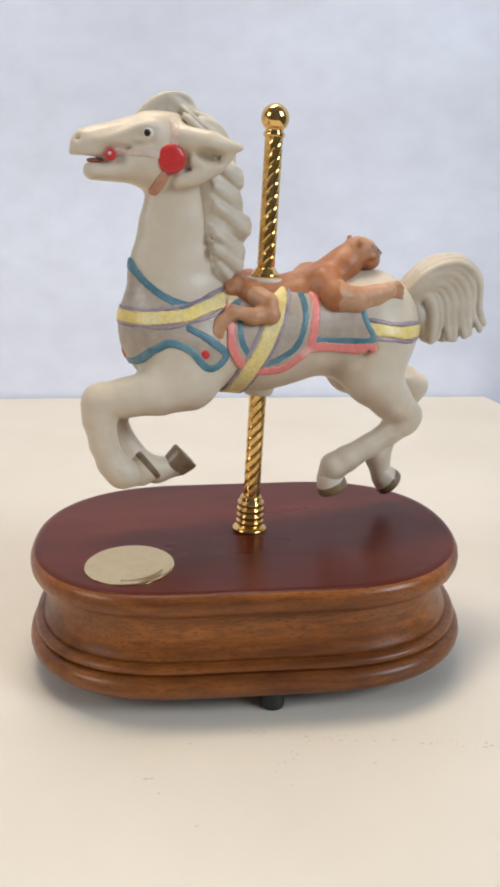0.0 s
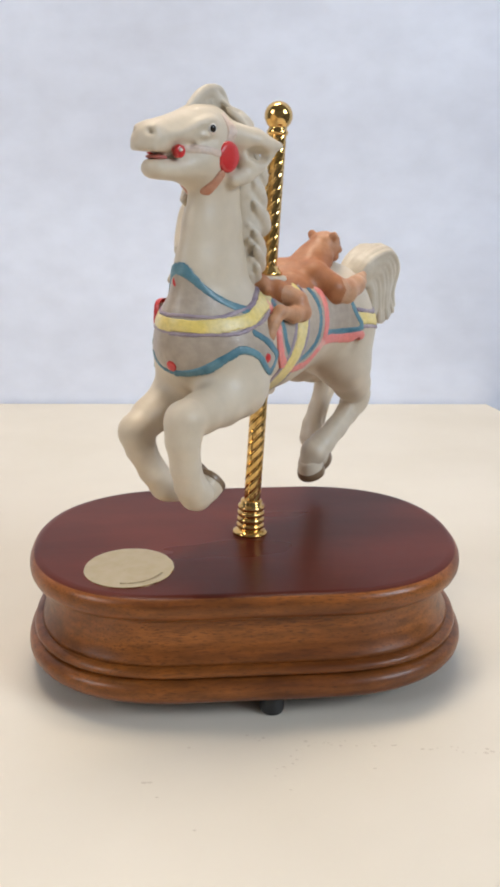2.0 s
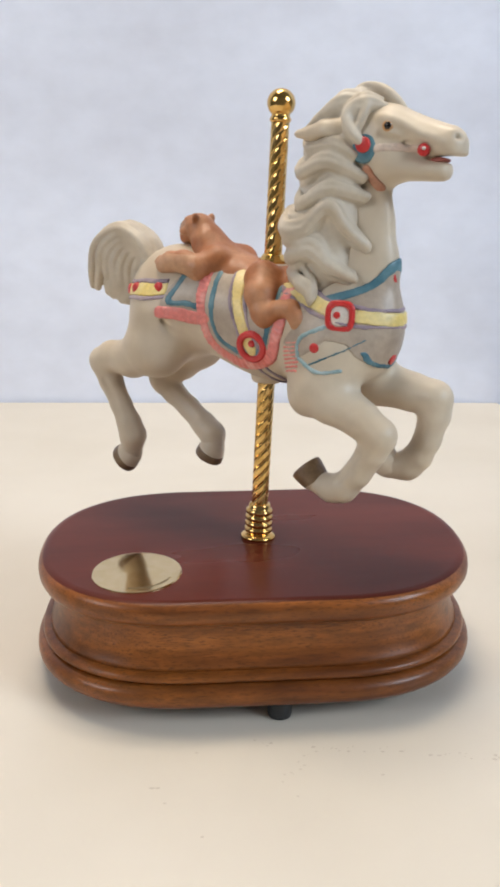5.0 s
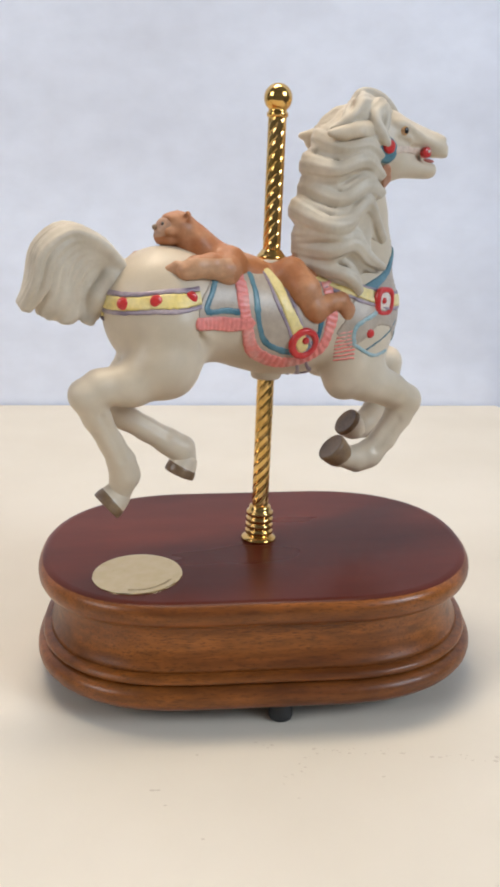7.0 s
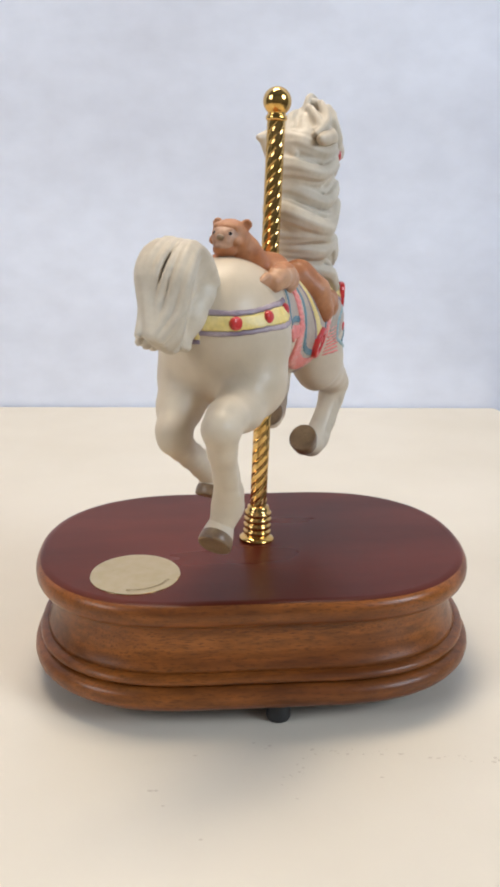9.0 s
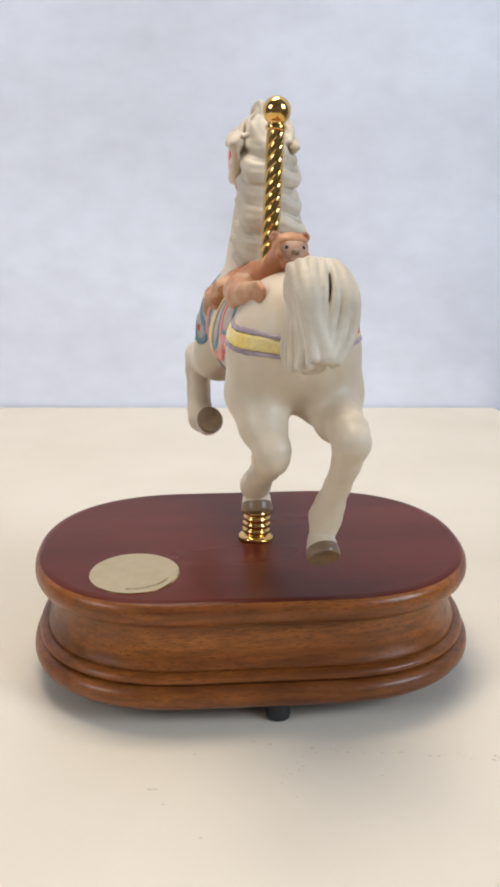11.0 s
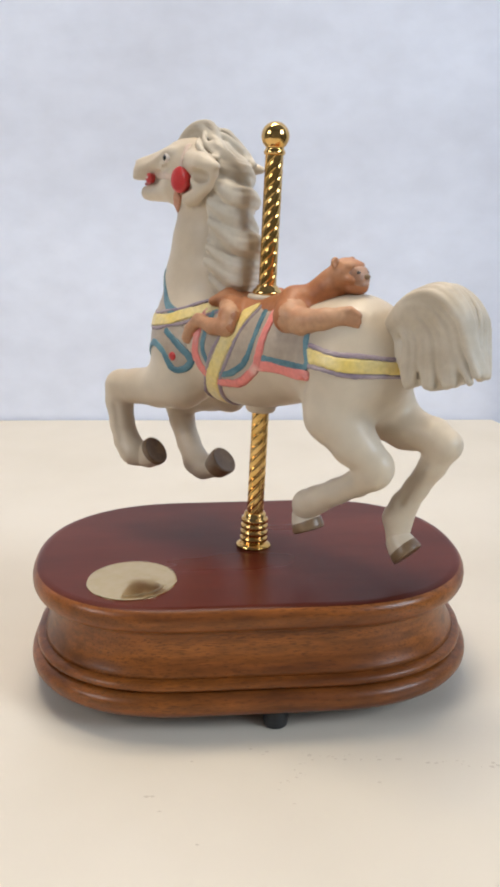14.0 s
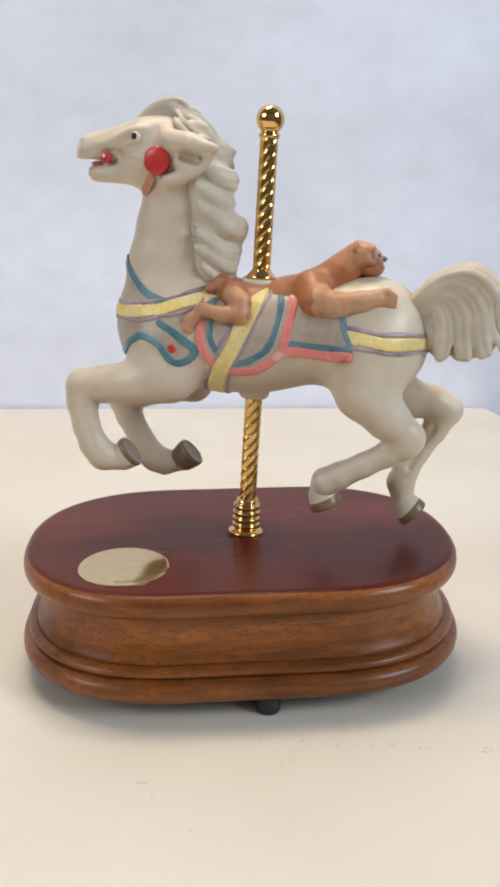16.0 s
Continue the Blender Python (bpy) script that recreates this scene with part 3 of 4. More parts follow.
def mane():
    c = Clay((2, -26, 84), (58, 14, 164), 0.4)
    c.limb([(26, -2, 148, 4), (21, -4, 141, 5.6), (21.4, -5, 128, 6.0), (20.8, -5.5, 115, 6.8), (20.6, -5.5, 102, 6.8), (20, -5.5, 97, 6.2)], 3, flat=0.9, inner=3)
    c.limb([(29, -6.5, 141, 5.2), (29, -6.8, 130, 6.4), (29, -7.2, 116, 6.8), (28, -8, 102, 6.6), (26, -9, 95, 5.0)], 4, flat=0.85, inner=3)

    c.limb([(25, 2.5, 142, 4.2), (21.5, 2.0, 130, 5.4), (19.5, 1.8, 116, 6.0), (18.5, 1.8, 104, 6.0), (18.5, 2, 98, 5)], 3, flat=0.9, inner=3)

    def lock(pts, r, spread=2.3, strands=4):
        """A rounded wavy lock of fine strands side by side, bulging away from the neck and gathered at its tip."""
        wide, many = spread * (strands - 1) / 2 + r * 0.55, strands * 2 - 1
        for s in range(many):
            v = 2 * s / (many - 1) - 1
            o = v * wide
            rope = []
            for i, (x, y, z) in enumerate(pts):
                u = i / (len(pts) - 1)
                swell = (0.55 + 0.62 * math.sin(math.pi * (0.12 + 0.72 * u))) * (1 - 0.45 * u ** 3)
                away = Vector((x - 27, y + 2, 0)).normalized() * (2.5 * (1 - v * v) - 1.0)
                rope.append((x + away.x + 0.2 * o, y + away.y, z + o * swell + 0.35 * math.sin(2.1 * i + 1.7 * s),
                             r * 0.82 * (1.0 - 0.42 * u ** 1.5) * (0.5 if i == 0 else 1.0) * (0.88 + 0.24 * ((s * 7 + i) % 3) / 2)))
            fine = []
            for i in range(len(rope) - 1):
                p0, p1, p2, p3 = rope[max(i - 1, 0)], rope[i], rope[i + 1], rope[min(i + 2, len(rope) - 1)]
                for q in range(6):
                    t = q / 6
                    fine.append(tuple(0.5 * (2 * b + (d - a) * t + (2 * a - 5 * b + 4 * d - e) * t * t + (3 * b - a - 3 * d + e) * t ** 3) for a, b, d, e in zip(p0, p1, p2, p3)))
            fine.append(rope[-1])
            c.limb(fine, 1.0)
    # over the crest to the off side
    lock([(23, 6.6, 138.5), (15, 4.6, 133.5), (13.2, -3, 132.5), (18.5, -11.5, 131.2), (28, -13, 134.6), (37.5, -7.6, 129.5)], 2.0, 2.4, 3)
    lock([(23, 6.8, 130.5), (14.6, 4.6, 125.5), (14.0, -3, 124.2), (19.5, -12.5, 120.9), (29, -13.2, 126.2), (38.5, -6.8, 123.5)], 2.0, 2.4, 3)
    lock([(22, 7.2, 123.5), (12.4, 5.2, 118), (9.0, -3, 116.6), (14.5, -14, 112.6), (22.3, -15, 113.6), (29.4, -13.6, 120), (35.4, -10.5, 113.2), (40.4, -7, 108)], 2.0, 2.4, 3)
    lock([(22, 7.8, 114.5), (13.4, 5, 109), (10.6, -3, 108.5), (15, -13, 109), (22, -15, 108.2)], 1.8, 2.2, 3)
    lock([(22, 8.5, 109.5), (13.6, 5, 105), (11.8, -3, 104.2), (17, -13.5, 103.8), (24.8, -14.8, 106.8), (31, -13.6, 101.6), (38.5, -10.6, 98)], 2.0, 2.4, 3)
    lock([(20, 8, 103.5), (14.5, 4, 99), (12, -4, 98), (20.5, -14.5, 96.4), (25.5, -16, 93.5), (27, -16.4, 89.8)], 1.8, 2.2, 3)
    lock([(21, 5, 143), (17.5, 2, 141.5), (15.5, -4, 140.6), (21, -10.5, 138.2), (29, -12, 139.6), (35, -10, 136)], 1.8, 2.2, 3)
    # forelock and the curl down the off cheek
    lock([(47, -1, 149.6), (42, -1, 152.8), (36.5, -1, 155.6), (31, -1, 154.4), (26, 0, 149.6), (20, 0, 146)], 1.65, 1.9, 3)
    lock([(36, -1, 153.6), (31.5, -4, 153), (36.5, -8.3, 150), (34.6, -10.0, 144), (29.5, -10.5, 141.4)], 1.65, 1.9, 3)
    lock([(33, 1.5, 153), (30, 4.2, 150), (26, 5.2, 147), (20, 6.5, 145.2)], 1.5, 1.9, 2)
    lock([(30, -1.5, 152.5), (25, -5, 150), (22, -9, 146.5), (27, -11.5, 144.5)], 1.6, 1.8, 3)
    lock([(27, 2, 150.5), (22, 3, 147.5), (17.5, 1, 143), (14.5, -3, 137.5)], 1.6, 1.9, 3)
    lock([(41, -4, 151.5), (36, -8, 151.5), (31.5, -10.5, 148), (34, -11.8, 143.6), (37, -10.8, 140.8)], 1.6, 1.9, 3)
    lock([(34, -5, 153.5), (28, -8, 152), (23.5, -10, 148), (18, -8.5, 144.5)], 1.6, 1.9, 3)
    c.egg((30.5, -5.5, 147.5), (6.5, 4.6, 5.0), 2)
    c.egg((36, 4.2, 153), (3.2, 2.8, 1.9), 0.7, pitch=-20, cut=True)
    part("mane", c.skin("mane", 1), M_HAIR, horse, "cream sculpted wavy mane and forelock")


mane()


def tail():
    c = Clay((-92, -14, 74), (-50, 22, 118), 0.45)
    rng = random.Random(8)
    c.limb([(-55, 0.5, 95, 4.0), (-62, 2.6, 101, 4.6), (-71.5, 3.4, 101.5, 6.4), (-76.2, 3.4, 94, 7.4), (-76.5, 3.4, 86, 6.8), (-72, 4, 81.5, 4.4)], 2, flat=0.75, inner=2)
    c.limb([(-57, 1, 93, 5.0), (-61.5, 2.6, 87, 4.6), (-64, 3.8, 81.5, 3.4)], 2, inner=2)
    outer = ((-54.5, 96.5), (-62, 105.4), (-73, 109.3), (-81.8, 103), (-84.4, 92.2), (-87.2, 84.6))
    inner = ((-56.5, 91.5), (-60.4, 95), (-63.2, 93.5), (-64.4, 88.5), (-64.2, 83.0), (-65, 79.2))
    layers, across = 8, 7
    for layer in range(layers):
        w = layer / (layers - 1)
        for k in range(across):
            if 0 < k < across - 1 and 0 < layer < layers - 1:
                continue
            u = k / (across - 1) - 0.5
            half = 6.6 * (1 - 0.62 * w)
            rope, thick = [], rng.uniform(0.8, 1.2)
            for i, (p, q) in enumerate(zip(outer, inner)):
                v = i / 5
                x, z = p[0] + (q[0] - p[0]) * w, p[1] + (q[1] - p[1]) * w
                wide = half * (0.45 + 0.75 * math.sin(math.pi * min(0.6, 0.1 + 0.6 * v)))
                dip = 1.8 * (2 * u) ** 2 * math.sin(math.pi * min(1, v * 1.1)) * (1 - w)
                drop = rng.uniform(-0.4, 0.8) + 1.8 * math.sin(math.pi * w) if i == 5 else 0
                if i == 5:
                    x += 0.45 * (outer[5][0] + (inner[5][0] - outer[5][0]) * round(w * 3) / 3 - x)
                    wide *= 0.6
                elif i == 4:
                    wide *= 0.85
                rope.append((x + 0.4 * dip + rng.uniform(-0.3, 0.3), 1.3 + 1.2 * w + 3.2 * (0.45 + 0.55 * w) * math.sin(math.pi * min(0.75, v)) + 1.85 * wide * u + 2.0 * v * math.sin(7.0 * v + 0.9 * k + 0.4 * layer),
                             z - dip - drop, thick * (1.4, 1.6, 1.65, 1.65, 1.65, 1.5)[i]))
            fine = []
            for i in range(5):
                p0, p1, p2, p3 = rope[max(i - 1, 0)], rope[i], rope[i + 1], rope[min(i + 2, 5)]
                for q in range(4):
                    t = q / 4
                    fine.append(tuple(0.5 * (2 * b + (d - a) * t + (2 * a - 5 * b + 4 * d - e) * t * t + (3 * b - a - 3 * d + e) * t ** 3) for a, b, d, e in zip(p0, p1, p2, p3)))
            fine.append(rope[-1])
            c.limb(fine, 0.8)
    part("tail", c.skin("tail", 1), M_HAIR, horse, "cream sculpted arched tail")


tail()


def pelt():
    """The russet animal skin that serves as a saddle, its head towards the tail."""
    c = Clay((-56, -25, 74), (28, 25, 122), 0.55)
    c.limb([(13, 0, 92.5, 7.6), (2, 0, 90, 8.6), (-12, 0, 92.8, 8.4), (-21, 0, 97, 7.6), (-29, 0.6, 104.6, 5.6)], 4, flat=1.4, inner=3)
    c.limb([(-27, 0.4, 103, 5.8), (-33, 1.2, 109, 5.4)], 3, inner=2)
    c.egg((-35.0, 1.5, 110.4), (5.2, 5.7, 4.9), 1.6)
    c.egg((-37.4, 1.5, 113.0), (2.6, 4.2, 1.3), 1)
    c.egg((-40.6, 1.5, 106.6), (2.6, 2.9, 1.2), 0.8)
    c.egg((-39.4, 1.5, 108.8), (3.0, 3.5, 2.6), 1.2)
    c.egg((-38.4, 1.5, 105.6), (4.4, 3.8, 2.2), 0.8)
    for s in (-1, 1):
        c.egg((-33.0, 1.5 + 4.9 * s, 113.6), (1.1, 1.9, 1.9), 0.6)
        c.egg((-33.9, 1.5 + 5.3 * s, 113.5), (0.9, 1.1, 1.1), 0.3, cut=True)
        c.egg((-38.4, 1.5 + 4.0 * s, 108.6), (2.2, 1.4, 1.5), 1)
        c.egg((-37.6, 1.5 + 3.0 * s, 112.9), (1.6, 1.3, 0.9), 1)
        c.egg((-38.9, 1.5 + 2.6 * s, 111.4), (0.8, 0.8, 0.7), 0.5, cut=True)
        # fore paw laid back along the rump
        if s > 0:
            arm, x0, z0 = [(-19, 8, 99, 6.0), (-22, 14.4, 95.0, 5.4), (-29, 15.8, 94.2, 4.4), (-37, 15.2, 96.0, 3.5), (-42, 14.0, 97.4, 3.0)], -42, 97.6
        else:
            arm, x0, z0 = [(-19, -8, 99, 5.6), (-22.5, -13.4, 96.5, 4.6), (-28.5, -15.0, 98.4, 4.0), (-34, -15.4, 98.0, 3.6), (-37.5, -15.0, 96.6, 3.2)], -37, 96.4
        c.limb(arm, 2.4, inner=1.5)
        for k in (-1, 0, 1):
            c.limb([(x0, 14.2 * s, z0 + 1.5 * k, 1.5), (x0 - 3.4, 13.6 * s, z0 + 0.2 + 1.9 * k, 1.45), (x0 - 6.0, 12.6 * s, z0 - 1.2 + 1.9 * k, 1.1)], 0.5)
    # hind legs hanging over the shoulders
    c.limb([(8, 10, 95, 4.4), (3.8, 15.8, 92.4, 3.5), (3.0, 17.8, 88.6, 3.0), (9, 18.2, 88.2, 2.7), (16.5, 17.6, 89.6, 2.2), (20.2, 17.4, 86, 2.1), (21.7, 17.4, 82.8, 2.3)], 1.8, inner=1.5)
    c.limb([(13, 6, 97.5, 3.6), (16, 11, 96, 1.6)], 2)
    c.limb([(3, -10, 95, 6.4), (6, -15.4, 90, 5.6), (8.6, -17.4, 84.4, 4.2), (10, -17.8, 82.8, 3.5), (15, -17.6, 86.0, 3.0), (19.6, -17.2, 86.8, 2.9), (22.2, -17, 83.6, 2.8), (22.6, -16.8, 81.2, 2.4)], 3, inner=1.5)
    for k in (-1, 0, 1):
        c.limb([(21.2 + 0.6 * k, 17.4, 82, 1.2), (21.4 + 1.5 * k, 17.4, 79.8, 1.0)], 0.8)
    ob = part("saddle_pelt", c.skin("saddle_pelt", 1), (M_PELT, M_PALE_PELT), horse, "russet brown animal-skin saddle with head and paws")
    for p in ob.data.polygons:
        x, y, z = (q / MM for q in p.center)
        arm = abs(y) > 12.0 + 0.5 * math.sin(x) and x < -21.5 + 0.5 * math.sin(1.3 * z) and z < 101
        if arm or (y > 13.5 and x > 0.5 + 0.4 * math.sin(1.5 * z)):
            p.material_index = 1
    for s in (-1, 1):
        m = lathe("eye", [(0.75 * math.cos(a), 0.75 * math.sin(a)) for a in (radians(-85 + 17 * i) for i in range(11))], 16)
        m.transform(Matrix.Translation((-40.9 * MM, (1.5 + 2.5 * s) * MM, 110.8 * MM)))
        part("pelt_eye", m, M_BLACK, horse, "dark eye of the pelt")
    f = Clay((-50, -8, 100), (-30, 11, 118), 0.4)
    f.egg((-38.0, 1.5, 109.4), (4.7, 4.6, 3.9), 0)
    f.egg((-40.6, 1.5, 106.9), (2.7, 3.0, 1.5), 0.8)
    for s in (-1, 1):
        f.egg((-39.6, 1.5 + 2.2 * s, 111.9), (1.2, 1.2, 0.6), 0.8)
        f.egg((-41.2, 1.5 + 1.7 * s, 108.4), (1.4, 1.4, 1.1), 0.5)
    f.limb([(-43.4, -1.0, 107.3, 0.35), (-44.0, 1.5, 107.0, 0.35), (-43.4, 4.0, 107.3, 0.35)], 0.3, cut=True)
    part("pelt_face", f.skin("pelt_face", 1), M_FACE, horse, "pale mottled face of the pelt")
    m = lathe("nose", [(1.3 * math.cos(a), 1.0 * math.sin(a)) for a in (radians(-85 + 17 * i) for i in range(11))], 16)
    m.transform(Matrix.Translation((-42.6 * MM, 1.5 * MM, 109.7 * MM)))
    part("pelt_nose", m, M_HOOF, horse, "dark brown nose of the pelt")


pelt()


# ---- painted harness, laid on the horse's skin
def along(pts, x, z):
    """Distance in the side view to a smooth line through pts."""
    fine = []
    for i in range(len(pts) - 1):
        p0, p1, p2, p3 = pts[max(i - 1, 0)], pts[i], pts[i + 1], pts[min(i + 2, len(pts) - 1)]
        for q in range(6):
            t = q / 6
            fine.append(tuple(0.5 * (2 * b + (d - a) * t + (2 * a - 5 * b + 4 * d - e) * t * t + (3 * b - a - 3 * d + e) * t ** 3) for a, b, d, e in zip(p0, p1, p2, p3)))
    fine.append(tuple(pts[-1]))
    best = None
    for (ax, az), (bx, bz) in zip(fine[:-1], fine[1:]):
        t = np.clip(((x - ax) * (bx - ax) + (z - az) * (bz - az)) / ((bx - ax) ** 2 + (bz - az) ** 2 + 1e-9), 0, 1)
        d = (x - ax - t * (bx - ax)) ** 2 + (z - az - t * (bz - az)) ** 2
        best = d if best is None else np.minimum(best, d)
    return np.sqrt(best)


def inside(pts, x, z):
    """Signed distance in the side view to a closed outline, less than 0 inside."""
    best, odd = None, np.zeros(np.broadcast(x, z).shape, bool)
    for (ax, az), (bx, bz) in zip(pts, pts[1:] + pts[:1]):
        t = np.clip(((x - ax) * (bx - ax) + (z - az) * (bz - az)) / ((bx - ax) ** 2 + (bz - az) ** 2 + 1e-9), 0, 1)
        d = (x - ax - t * (bx - ax)) ** 2 + (z - az - t * (bz - az)) ** 2
        best = d if best is None else np.minimum(best, d)
        cross = ((az > z) != (bz > z)) & (x < (bx - ax) * (z - az) / (bz - az + 1e-9) + ax)
        odd ^= cross
    return np.where(odd, -1, 1) * np.sqrt(best)


SKIN = Clay((-66, -26, 54), (60, 26, 112), 0.5)
legs(trunk(SKIN))
GX, GY, GZ = (SKIN.lo[k] + SKIN.h * np.arange(SKIN.n[k], dtype=np.float32) for k in range(3))
grad = np.sqrt(sum(g * g for g in np.gradient(SKIN.f, SKIN.h))) + 1e-3
DEPTH = np.where(np.abs(SKIN.f) < 6, SKIN.f / np.clip(grad, 0.3, 2), SKIN.f).astype(np.float32)


def laid_on(name, flat, side, mat, thick, label="", x_range=None, ridges=None):
    """A layer of the given thickness on the skin, where flat (its side view) is below 0; side +1 left, -1 right, 0 both."""
    xx, zz = GX[:, None], GZ[None, :]
    seed = 1.7 * len(name) + 0.9 * side
    m = flat(xx + 0.26 * np.sin(0.43 * zz + 0.31 * xx + seed) + 0.06 * np.sin(1.7 * zz - 0.9 * xx + seed), zz + 0.26 * np.sin(0.37 * xx - 0.29 * zz + seed) + 0.06 * np.sin(1.9 * xx + 1.1 * zz))
    thick = thick * 0.72
    if ridges:
        thick = (thick + 0.24 * np.sin(ridges(xx, zz)))[:, None, :]
    d = np.maximum(np.maximum(DEPTH - thick, -(DEPTH + 1.2)), m[:, None, :])
    if side:
        d = np.maximum(d, -(side * GY[None, :, None] + 0.6))
    if x_range:
        d = np.maximum(d, np.maximum(x_range[0] - GX, GX - x_range[1])[:, None, None])
    live = np.argwhere(d < 0)
    if len(live) == 0:
        return None
    a, b = np.maximum(live.min(0) - 2, 0), np.minimum(live.max(0) + 3, SKIN.n)
    c = Clay(SKIN.lo + a * SKIN.h, SKIN.lo + (b - 1) * SKIN.h, SKIN.h)
    c.f = d[a[0]:b[0], a[1]:b[1], a[2]:b[2]].astype(np.float32)
    c.n = np.array(c.f.shape)
    return part(name, c.skin(name, 1), mat, horse, label)


def button(name, at, r, mat, label, proud=0.8, out=None, sub=None):
    """A domed round boss on the skin, facing out."""
    prof = [(r, -1.2), (r, proud * 0.3), (r * 0.93, proud * 0.75), (r * 0.75, proud), (r * 0.4, proud * 1.08), (0.05, proud * 1.1)]
    m = lathe(name, prof, 28)
    m.transform(Matrix.Translation(Vector(at) * MM) @ Vector(out).to_track_quat("Z", "Y").to_matrix().to_4x4())
    return part(name, m, mat, sub or horse, label)


def skin_y(x, z, side):
    """How far out the skin lies at x, z."""
    i, k = int(round((x - SKIN.lo[0]) / SKIN.h)), int(round((z - SKIN.lo[2]) / SKIN.h))
    col = DEPTH[i, :, k]
    ys = GY[col < 0]
    return float(ys.max() if side > 0 else ys.min()) if len(ys) else 17.0 * side


def harness():
    # breast cloth
    cloth = [(58, 104), (51, 106.5), (47, 100), (38, 93), (30, 90.5), (24, 86), (18, 75), (24, 70), (35, 78), (41, 77), (45.6, 71.2), (49, 69.0), (58, 68.8)]
    for s in (1, -1):
        laid_on("breast_cloth", lambda x, z: inside(cloth, x, z), s, M_TAUPE, 0.35, "taupe painted breast cloth")
        laid_on("cloth_border", lambda x, z: along([(57, 105.5), (51, 105.5), (47.5, 100.5), (44.5, 97), (38, 93), (31.5, 90.6)], x, z) - 1.35, s, M_TEAL, 0.8, "teal painted border")
        if s > 0:
            laid_on("cloth_scroll", lambda x, z: along([(57, 69.4), (50, 69.4), (46.3, 71.8), (43, 75.8), (38, 78.8), (31, 76), (24.5, 70.4), (18.5, 75), (24.5, 80), (31.5, 84)], x, z) - 1.3, s, M_TEAL, 0.8, "teal painted scroll border")
        else:
            for path, wide, mat in (([(57, 69.4), (49.5, 69.6), (46.4, 71.6), (45.6, 74.2)], 0.9, M_TEAL), ([(24.4, 71.5), (25.2, 77.6), (33.5, 82.2)], 0.9, M_WASH), ([(29.5, 69.8), (38, 74), (46.5, 79)], 0.32, M_TEAL), ([(24.8, 71), (33, 67.5), (40, 68.2)], 0.7, M_WASH)):
                laid_on("cloth_line", lambda x, z: along(path, x, z) - wide, s, mat, 0.7, "thin teal painted line")
        z0 = 75.3
        x0 = 26.4 if s > 0 else 31.0
        button("stud", (x0, skin_y(x0, z0, s), z0), 1.7, M_RED, "small red painted stud", 0.9, (0.15, s, -0.1))
    line = [(58, 85.6), (46, 86), (38, 87), (29, 89.2), (20, 92.5), (12, 96)]
    for s in (1, -1):
        laid_on("breast_strap", lambda x, z: along(line, x, z) - 2.1, s, M_YELLOW, 1.15, "yellow painted breast strap")
        laid_on("strap_edge", lambda x, z: np.abs(along(line, x, z) - 2.75) - 0.65, s, M_PURPLE, 1.0, "mauve painted strap edge")
    # hind strap
    for s, z0, z1 in ((1, 84.2, 82.6), (-1, 88.4, 85.6)):
        band = [(-30, z0 + 0.4), (-46, (z0 + z1) / 2), (-64, z1 - 0.4)]
        laid_on("hind_strap", lambda x, z: along(band, x, z) - 2.2, s, M_YELLOW, 0.8, "yellow painted hind strap", (-64, -33.2))
        laid_on("strap_edge", lambda x, z: np.abs(along(band, x, z) - 2.95) - 0.8, s, M_PURPLE, 0.75, "mauve painted strap edge", (-64, -33.2))
    for x0, z0 in ((-57.2, 85.7), (-48.3, 87.2), (-36.8, 88.4)):
        y0 = skin_y(x0, z0, -1)
        button("stud", (x0, y0, z0), 2.1, M_RED, "round red painted stud", 1.2, (-0.6 if x0 < -50 else -0.2, -1, 0.1))
    # saddle blanket, left
    rear = [(-14, 97), (-31.5, 97), (-33, 88), (-36.2, 77.2), (-13, 77.2)]
    laid_on("blanket", lambda x, z: inside(rear, x, z), 1, M_TAUPE, 0.5, "taupe painted saddle blanket")
    laid_on("blanket_trim", lambda x, z: along([(-29.8, 96), (-32, 89), (-34.2, 80.6), (-24, 80.2), (-14, 80)], x, z) - 1.25, 1, M_TEAL, 0.85, "teal painted trim")
    laid_on("blanket_edge", lambda x, z: along([(-34.8, 77.6), (-25, 77.4), (-13, 77.6)], x, z) - 1.9, 1, M_PINK, 1.0, "salmon painted fringe")
    flap = [(15, 98), (-14, 98), (-13.5, 84), (-10, 75), (-2, 69.5), (6, 68), (14, 72), (17.5, 82), (18, 94)]
    laid_on("saddle_flap", lambda x, z: inside(flap, x, z), 1, M_TAUPE, 0.7, "taupe painted saddle flap")
    laid_on("flap_trim", lambda x, z: along([(-9.8, 97), (-9.6, 86), (-7, 78), (-1, 73.6), (6, 72), (11.5, 76), (13.6, 84), (14, 95)], x, z) - 1.25, 1, M_TEAL, 1.0, "teal painted trim")
    laid_on("flap_edge", lambda x, z: along([(-14, 97), (-13.6, 86), (-11.2, 77), (-5, 71), (2, 69), (8, 69), (14.4, 73.5), (17, 82), (17.5, 93)], x, z) - 1.6, 1, M_PINK, 1.15, "salmon painted fringe")
    # girth, left and right
    for s, pts in ((1, [(-2, 96), (1, 88), (5.4, 77), (10.5, 66), (13, 58)]), (-1, [(-5.5, 97), (-2, 86), (2, 77), (5.2, 71)])):
        laid_on("girth", lambda x, z: along(pts, x, z) - (2.9 if s > 0 else 2.1), s, M_YELLOW, 1.35, "yellow painted girth strap")
        laid_on("girth_edge", lambda x, z: np.abs(along(pts, x, z) - (3.55 if s > 0 else 2.75)) - 0.7, s, M_PURPLE, 1.2, "mauve painted girth edge")
    # saddle blanket, right
    rear = [(-14, 97), (-27, 97), (-35, 84.2), (-35.6, 78), (-15, 77)]
